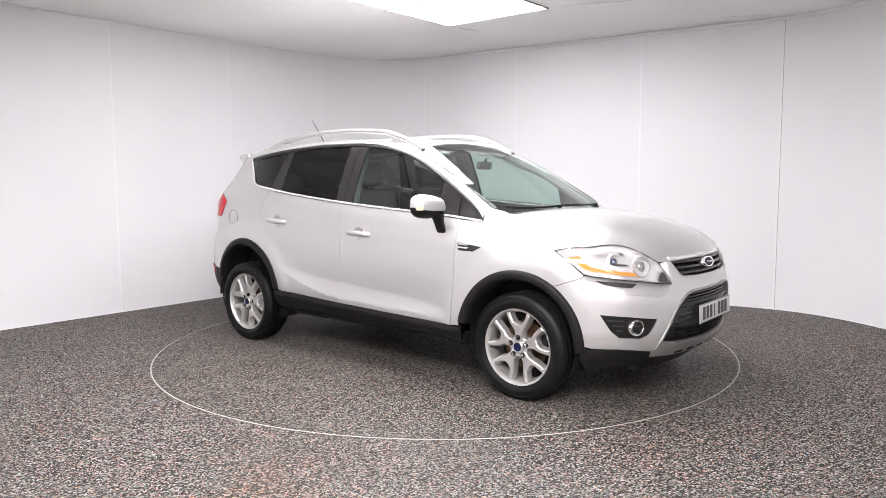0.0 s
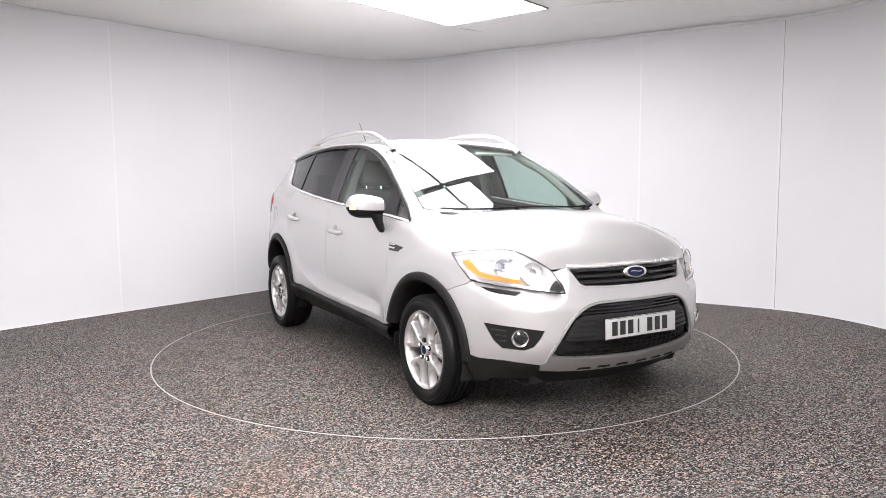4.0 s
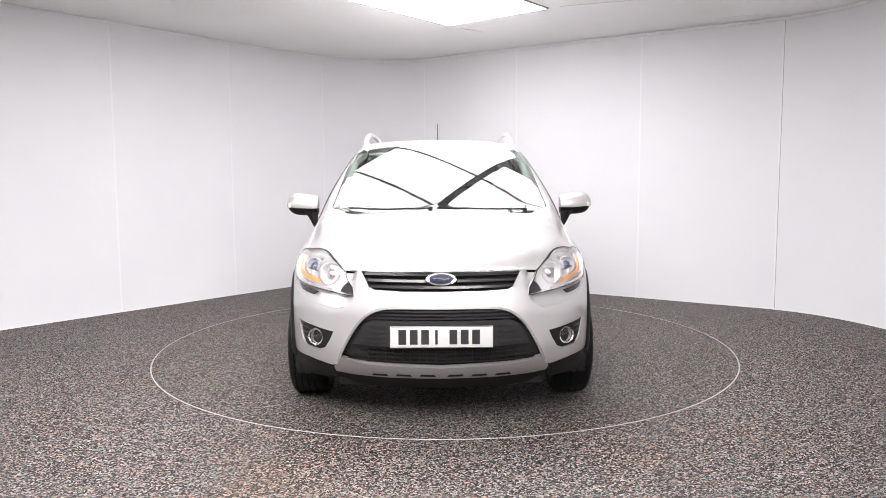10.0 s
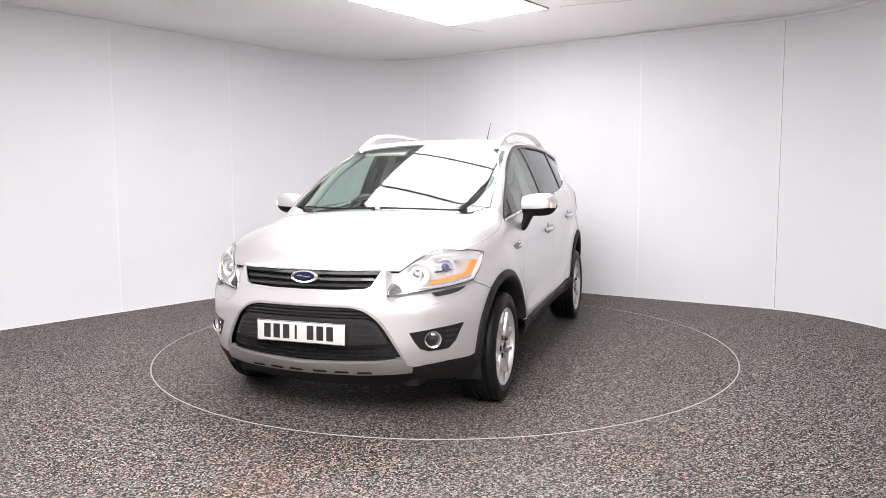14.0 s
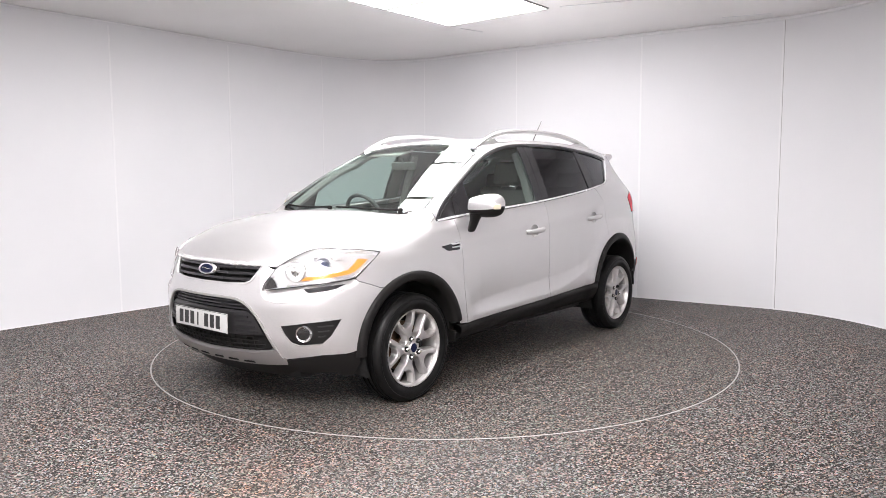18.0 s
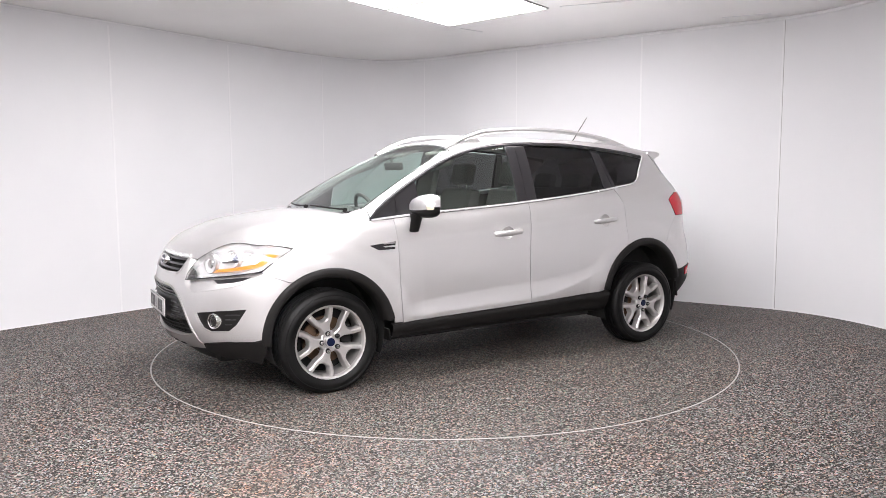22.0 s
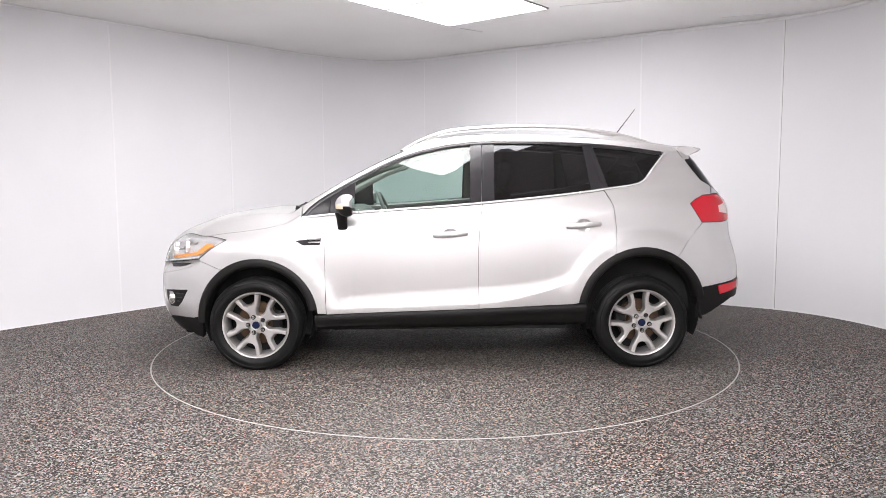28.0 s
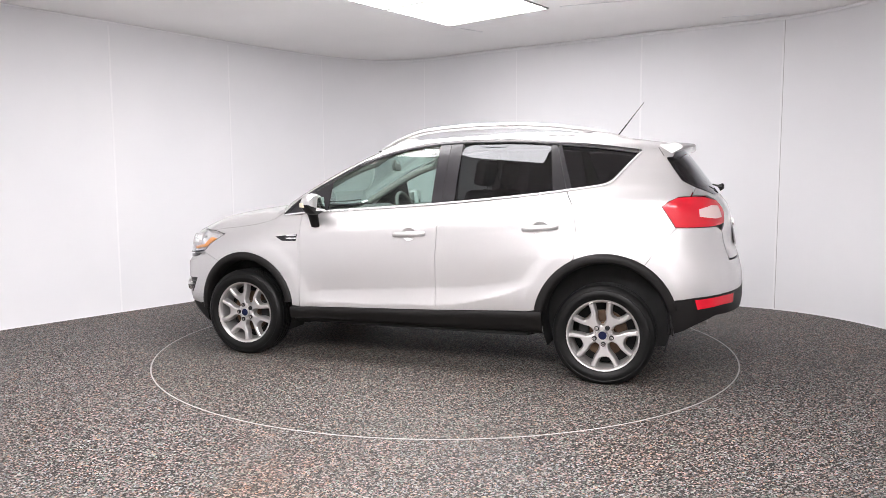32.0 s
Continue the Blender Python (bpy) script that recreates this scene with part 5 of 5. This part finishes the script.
def middle_rear(car):
    gate = [ry(0.0, 0.800), ry(0.575, 0.808), ry(0.595, 0.99), ry(0.555, 1.025), ry(0.525, 1.10), ry(0.555, 1.185), ry(0.62, 1.212), ry(0.68, 1.212), rx(-1.866, 1.214), rx(-1.882, 1.262), ry(0.50, 1.219), ry(0.0, 1.208)]
    g = skin("tailgate", "rear", gate, M_PAINT, car, step=0.05, gap=0.003, both=True)
    skin("rear_window", "rear", [ry(0.0, 1.212), ry(0.50, 1.224), rx(-1.879, 1.271), rx(-1.803, 1.311), rx(-1.706, 1.452), rx(-1.672, 1.525), ry(0.555, 1.535), ry(0.0, 1.535)], M_PRIVACY, g, "dark rear window", step=0.06, lift=-0.002, rim=0.004, both=True)
    # roof spoiler
    bm = bmesh.new()
    rows = []
    for y in np.linspace(-0.60, 0.60, 21):
        f = 1 - 0.45 * max(0, (abs(y) - 0.45) / 0.15) ** 2
        zt = 1.572 - 0.07 * y * y
        e = min(max((abs(y) - 0.44) / 0.12, 0), 1)
        rows.append([bm.verts.new(q) for q in ((-1.66, y, zt - 0.006), (-1.76, y, zt + 0.001), (-1.70 - 0.165 * f, y, zt - 0.012), (-1.70 - 0.175 * f, y, zt - 0.022), (-1.70 - 0.160 * f, y, zt - 0.034), (-1.74 + 0.04 * e, y, zt - 0.050 - 0.030 * e), (-1.66, y, zt - 0.045 - 0.030 * e))])
    for a, b in zip(rows, rows[1:]):
        for k in range(7):
            bm.faces.new((a[k], a[(k + 1) % 7], b[(k + 1) % 7], b[k]))
    bm.faces.new(rows[0])
    bm.faces.new(rows[-1])
    s = part("roof_spoiler", bm, M_PAINT, car, "silver roof spoiler")
    bm = bmesh.new()
    box(bm, (0.012, 0.30, 0.012), (-1.855, 0, 1.542), (0, 0, 0), 0.004)
    part("brake_lamp", bm, M_RED, s, "red high brake lamp")
    bm = bmesh.new()
    tube(bm, [(-2.035, 0.0, 1.250), (-2.055, 0.0, 1.262), (-2.06, 0.02, 1.275)], [0.024, 0.022, 0.012], 10)
    w = part("rear_wiper", bm, M_BLACK, car, "black rear wiper")
    bm = bmesh.new()
    tube(bm, [(-2.05, 0.02, 1.268), (-2.02, 0.20, 1.270), (-1.99, 0.36, 1.280)], [0.010, 0.007, 0.005], 8)
    part("wiper_arm", bm, M_BLACK, w, "black wiper arm")
    bm = bmesh.new()
    box(bm, (0.016, 0.56, 0.045), (-2.122, 0, 1.03), (0, 8, 0), 0.006)
    part("gate_moulding", bm, M_CHROME, g, "bright moulding on the tailgate")
    bm = bmesh.new()
    box(bm, (0.008, 0.524, 0.112), (-2.138, 0, 0.93), (0, 10, 0), 0.003)
    part("number_plate", bm, M_PLATE, car, "pale rear number plate")


def door_mirror(car, side):
    bm = bmesh.new()
    # housing: an ovoid shell
    def shell(y0, y1, zc, sz, sx, cut):
        rows = []
        for i in range(13):
            s = i / 12
            y = y0 + (y1 - y0) * s
            k = (1 - abs(2 * s - 1.05) ** 3.2) if s > 0.5 else (0.80 + 0.20 * math.sin(math.pi * s))
            k = max(k, 0.10) ** 0.6 if s > 0.5 else k
            row = []
            for j in range(20):
                a = 2 * math.pi * j / 20
                x = max(math.cos(a) * sx * k, -0.038 * min(k, 1.0))
                z = math.sin(a) * sz * k
                row.append(((0.705 + x - 0.03 * s), (y * side), zc + z + 0.012 * s))
            rows.append(row)
        return rows
    rows = shell(0.852, 1.076, 1.144, 0.077, 0.080, 0)
    top, low = bmesh.new(), bmesh.new()
    for b, keep in ((top, lambda s: s > -0.42), (low, lambda s: s <= -0.15)):
        vv = [[b.verts.new(q) for q in row] for row in rows]
        for r1, r2 in zip(vv, vv[1:]):
            for k in range(20):
                f = (r1[k], r1[(k + 1) % 20], r2[(k + 1) % 20], r2[k])
                if keep(math.sin(2 * math.pi * (k + 0.5) / 20)):
                    b.faces.new(f)
        for row in (vv[0], vv[-1]):
            f = [v for k, v in enumerate(row) if keep(math.sin(2 * math.pi * k / 20))]
            if len(f) > 2:
                b.faces.new(f)
        for v in [v for v in b.verts if not v.link_faces]:
            b.verts.remove(v)
    bm.free()
    for v in low.verts:
        c = Vector((0.70, 0.95 * side, 1.148))
        v.co = c + (v.co - c) * 0.99
    m = part("door_mirror", low, M_BLACK, car, "door mirror with silver cap and black base")
    part("mirror_cap", top, M_PAINT, m, "silver mirror cap")
    bm = bmesh.new()
    rows2 = []
    for s, y, z, w, d in ((0, 0.900, 1.100, 0.048, 0.046), (0.3, 0.886, 1.060, 0.038, 0.032), (0.7, 0.868, 1.015, 0.035, 0.027), (1, 0.852, 0.982, 0.035, 0.022), (1.2, 0.838, 0.972, 0.022, 0.012)):
        rows2.append([bm.verts.new((0.735 + w * math.cos(2 * math.pi * j / 12), (y + d * math.sin(2 * math.pi * j / 12)) * side, z)) for j in range(12)])
    for a, b in zip(rows2, rows2[1:]):
        for k in range(12):
            bm.faces.new((a[k], a[(k + 1) % 12], b[(k + 1) % 12], b[k]))
    bm.faces.new(rows2[0])
    bm.faces.new(rows2[-1])
    part("mirror_arm", bm, M_BLACK, m, "black mirror arm")
    bm = bmesh.new()
    box(bm, (0.006, 0.160, 0.098), (0.652, 0.958 * side, 1.152), (0, 4, -3 * side), 0.002)
    part("mirror_glass", bm, M_CHROME, m, "mirror glass")
    bm = bmesh.new()
    box(bm, (0.050, 0.034, 0.034), (0.722, 1.050 * side, 1.146), (0, 0, -30 * side), 0.008)
    part("mirror_indicator", bm, M_INDICATOR, m, "pale side indicator")


def seat(car, x, y, scale=1.0):
    bm = bmesh.new()
    box(bm, (0.50, 0.50, 0.16), (x, y, 0.60), (0, -6, 0), 0.05, 3)
    s = part("seat", bm, M_CLOTH, car, "dark cloth seat")
    bm = bmesh.new()
    box(bm, (0.14, 0.48, 0.62), (x - 0.30, y, 0.94), (0, -16, 0), 0.055, 3)
    part("backrest", bm, M_CLOTH, s, "dark cloth backrest")
    bm = bmesh.new()
    box(bm, (0.10, 0.27, 0.19), (x - 0.40, y, 1.365), (0, -12, 0), 0.045, 3)
    part("headrest", bm, M_CLOTH, s, "dark cloth headrest")
    for k in (-1, 1):
        bm = bmesh.new()
        tube(bm, [(x - 0.385, y + 0.065 * k, 1.20), (x - 0.40, y + 0.065 * k, 1.31)], 0.006, 8)
        part("headrest_post", bm, M_CHROME, s, "bright headrest post")


def interior(car):
    for y in (0.37, -0.37):
        seat(car, -0.02, y)
    bm = bmesh.new()
    box(bm, (0.52, 1.12, 0.17), (-0.93, 0, 0.63), (0, -6, 0), 0.05, 3)
    b = part("rear_bench", bm, M_CLOTH, car, "dark cloth rear bench")
    bm = bmesh.new()
    box(bm, (0.14, 1.12, 0.60), (-1.24, 0, 0.95), (0, -18, 0), 0.05, 3)
    part("backrest", bm, M_CLOTH, b, "dark cloth backrest")
    for y in (0.40, 0, -0.40):
        bm = bmesh.new()
        box(bm, (0.09, 0.25, 0.15), (-1.355, y, 1.30), (0, -14, 0), 0.04, 3)
        part("headrest", bm, M_CLOTH, b, "dark cloth headrest")
    # dashboard
    bm = bmesh.new()
    rows = []
    for y in np.linspace(-0.74, 0.74, 25):
        hump = 0.045 * math.exp(-((y + 0.37) / 0.16) ** 2)
        sec = ((1.05 - 0.12 * y * y, 1.06), (0.90, 1.085 + hump * 0.4), (0.70, 1.075 + hump), (0.62, 1.03 + hump), (0.60, 0.90), (0.66, 0.70), (0.80, 0.55))
        rows.append([bm.verts.new((x, y, z)) for x, z in sec])
    for a, c in zip(rows, rows[1:]):
        for k in range(len(a) - 1):
            bm.faces.new((a[k], a[k + 1], c[k + 1], c[k]))
    part("dashboard", bm, M_DASH, car, "dark grey dashboard")
    # steering wheel, on the right of this car
    bm = bmesh.new()
    prof = [(0.185 + 0.016 * math.cos(2 * math.pi * i / 10), 0.016 * math.sin(2 * math.pi * i / 10)) for i in range(10)]
    lathe(bm, prof, 36, "x", closed=True)
    m = pose(0.50, -0.37, 1.035, 0, 24, 0)
    w = part("steering_wheel", bm, M_DASH, car, "dark steering wheel")
    w.matrix_world = m
    bm = bmesh.new()
    box(bm, (0.05, 0.16, 0.13), (0.03, 0, 0), (0, 0, 0), 0.03, 2)
    part("wheel_hub", bm, M_DASH, w, "dark hub of the steering wheel")
    for a in (90, 200, -20):
        bm = bmesh.new()
        box(bm, (0.02, 0.16, 0.035), (0.012, 0.11 * math.cos(radians(a)), -0.11 * math.sin(radians(a))), (-a, 0, 0), 0.006, 1)
        part("wheel_spoke", bm, M_ALLOY if a != 90 else M_DASH, w, "wheel spoke")
    bm = bmesh.new()
    box(bm, (0.03, 0.21, 0.060), (0.45, 0, 1.425), (0, 14, 10), 0.012)
    r = part("inner_mirror", bm, M_DASH, car, "dark inner mirror")
    bm = bmesh.new()
    tube(bm, [(0.455, 0, 1.44), (0.47, 0, 1.480)], 0.012, 8)
    part("mirror_stem", bm, M_DASH, r, "dark stem")
    for y in (0.36, -0.36):
        bm = bmesh.new()
        box(bm, (0.16, 0.34, 0.018), (0.20, y, 1.535), (0, 16, 0), 0.006)
        part("sun_visor", bm, M_LINING, car, "pale sun visor")
    for s in (1, -1):
        bm = bmesh.new()
        pts = [(x, cast("top", [x], [0.66 if x > 0.3 else 0.6])[0][1] * s * 0.96, cast("top", [x], [0.64 if x > 0.3 else 0.57])[0][2] - 0.05) for x in np.linspace(1.0, 0.15, 14)]
        tube(bm, pts, 0.030, 8)
        part("pillar_trim", bm, M_PILLAR, car, "grey inner pillar trim")
        bm = bmesh.new()
        tube(bm, [(-0.27, 0.52 * s, 1.52), (-0.27, 0.61 * s, 1.32), (-0.27, 0.68 * s, 1.10), (-0.27, 0.70 * s, 0.6)], [0.032, 0.036, 0.04, 0.06], 10, 0.5)
        part("belt_pillar", bm, M_PILLAR, car, "grey inner centre pillar")


def underbody(car):
    bm = bmesh.new()
    box(bm, (1.70, 1.60, 0.12), (0.0, 0, 0.32), (0, 0, 0), 0.03)
    box(bm, (1.66, 1.10, 0.12), (0.0, 0, 0.275), (0, 0, 0), 0.03)
    box(bm, (1.00, 1.14, 0.26), (1.45, 0, 0.33), (0, 0, 0), 0.03)
    box(bm, (0.95, 1.14, 0.16), (-1.42, 0, 0.47), (0, 0, 0), 0.03)
    box(bm, (0.70, 1.20, 0.45), (1.48, 0, 0.62), (0, 0, 0), 0.03)
    u = part("underbody", bm, M_DARK, car, "dark underbody")
    for x in (AXLE, -AXLE):
        bm = bmesh.new()
        tube(bm, [(x, -0.7, HUB), (x, 0.7, HUB)], 0.035, 10)
        part("axle", bm, M_DARK, u, "dark axle")


def wheel(car, x, s):
    w = new("wheel")
    w.parent = car
    w.matrix_world = pose(x, 0.0, HUB, 0, 0, 0 if s > 0 else 180)
    w["label"] = "alloy wheel with five forked spokes"
    R = TYRE
    bm = bmesh.new()
    prof = [(0.226, 0.690), (0.250, 0.680), (0.300, 0.684), (R - 0.010, 0.706), (R - 0.002, 0.722)]
    for k in range(4):
        y = 0.742 + 0.036 * k
        prof += [(R, y - 0.012), (R, y + 0.006), (R - 0.007, y + 0.008), (R - 0.007, y + 0.015), (R, y + 0.017)]
    prof += [(R - 0.003, 0.880), (R - 0.012, 0.893), (R - 0.030, 0.902), (R - 0.034, 0.900), (R - 0.050, 0.906), (0.262, 0.905), (0.258, 0.903), (0.240, 0.898), (0.232, 0.890), (0.226, 0.870)]
    lathe(bm, prof, 84, "y", closed=True)
    part("tyre", bm, M_RUBBER, w, "black rubber tyre", angle=30)
    bm = bmesh.new()
    lathe(bm, [(0.2150, 0.868), (0.2195, 0.885), (0.2245, 0.893), (0.232, 0.895), (0.2345, 0.889), (0.232, 0.872)], 72, "y")
    rim = part("rim", bm, M_ALLOY, w, "silver alloy rim", angle=40)
    bm = bmesh.new()
    lathe(bm, [(0.222, 0.700), (0.214, 0.72), (0.205, 0.80), (0.211, 0.860), (0.2150, 0.8685), (0.230, 0.870), (0.226, 0.70)], 72, "y", closed=True)
    part("rim_barrel", bm, M_BARREL, rim, "grey inner barrel of the rim", angle=40)
    turn = {(1, 1): 54.0, (1, -1): 0.0, (-1, 1): 31.0, (-1, -1): 14.0}[(1 if x > 0 else -1, s)]
    half = [(0.027, 0.042), (0.0255, 0.080), (0.031, 0.100), (0.060, 0.139), (0.0865, 0.196), (0.062, 0.2095), (0.048, 0.176), (0.033, 0.148), (0.014, 0.138)]
    arm = [(-u, v) for u, v in half] + half[::-1]
    for k in range(5):
        bm = bmesh.new()
        a = radians(72 * k + turn)
        rows = []
        for inset, top in ((0.0062, 0.8872), (0.0002, 0.8815), (-0.0045, 0.864), (-0.0090, 0.842)):
            row = []
            for u, v in shrink(arm, inset):
                row.append(bm.verts.new((u * math.cos(a) - v * math.sin(a), top - 0.065 * (0.215 - v), u * math.sin(a) + v * math.cos(a))))
            rows.append(row)
        bm.faces.new(rows[0])
        for r0, r1 in zip(rows, rows[1:]):
            for i in range(len(r0)):
                bm.faces.new((r0[i], r0[(i + 1) % len(r0)], r1[(i + 1) % len(r0)], r1[i]))
        part("spoke", bm, M_ALLOY, rim, "forked silver spoke", angle=18)
    bm = bmesh.new()
    r = lathe(bm, [(0.068, 0.820), (0.066, 0.866), (0.060, 0.872), (0.037, 0.8725), (0.034, 0.866)], 40, "y")
    bm.faces.new(r[-1])
    part("hub", bm, M_ALLOY, rim, "silver hub")
    bm = bmesh.new()
    r = lathe(bm, [(0.0350, 0.866), (0.0350, 0.884), (0.031, 0.889), (0.026, 0.887)], 32, "y")
    bm.faces.new(r[-1])
    part("hub_cap", bm, M_ALLOY, rim, "silver edge of the hub cap")
    bm = bmesh.new()
    r = lathe(bm, [(0.027, 0.884), (0.026, 0.8885), (0.008, 0.890)], 28, "y")
    bm.faces.new(r[-1])
    part("hub_cap_field", bm, M_BLUE, rim, "dark blue hub cap centre")
    for k in range(5):
        a = radians(90 + 72 * k + turn)
        bm = bmesh.new()
        at = (0.0575 * math.cos(a), 0, 0.0575 * math.sin(a))
        rr = lathe(bm, [(0.0155, 0.868), (0.0155, 0.8832), (0.004, 0.8832)], 20, "y", at)
        bm.faces.new(rr[-1])
        n = part("nut_pocket", bm, M_DARK, rim, "dark pocket of a wheel nut")
        bm = bmesh.new()
        rr = lathe(bm, [(0.0108, 0.880), (0.0108, 0.891), (0.0085, 0.895)], 6, "y", at)
        bm.faces.new(rr[-1])
        part("wheel_nut", bm, M_GLOSSBLACK if k == 0 else M_CHROME, rim, "dark locking nut" if k == 0 else "bright wheel nut", smooth=False)
    bm = bmesh.new()
    lathe(bm, [(0.075, 0.79), (0.150, 0.79), (0.150, 0.765), (0.075, 0.765)], 48, "y", closed=True)
    lathe(bm, [(0.080, 0.79), (0.078, 0.82), (0.01, 0.822)], 32, "y")
    part("brake_disc", bm, M_RUST, w, "rust-brown brake disc", angle=30)
    bm = bmesh.new()
    rings = lathe(bm, [(0.212, 0.735), (0.060, 0.735)], 40, "y")
    part("brake_shield", bm, M_DARK, w, "dark brake shield")
    bm = bmesh.new()
    box(bm, (0.07, 0.06, 0.13), (-0.13 if x > 0 else 0.13, 0.785, 0.02), (0, 0, 0), 0.015)
    part("brake_caliper", bm, M_DARK, w, "dark brake caliper")
    return w


car = build_car()


# ================= what moves =================
TURN0, RATE = -39.293, -5.00157      # the turntable's angle at the start and its speed, degrees and degrees a second


def motions():
    times = [i * 1.0 for i in range(33)]
    walk(plate, [(t, pose(0, 0, 0, 0, 0, TURN0 + RATE * t)) for t in times])
    walk(car, [(t, pose(0, 0, 0, 0, 0, TURN0 + RATE * t) @ pose(-0.023, -0.0425, 0.0)) for t in times])


motions()
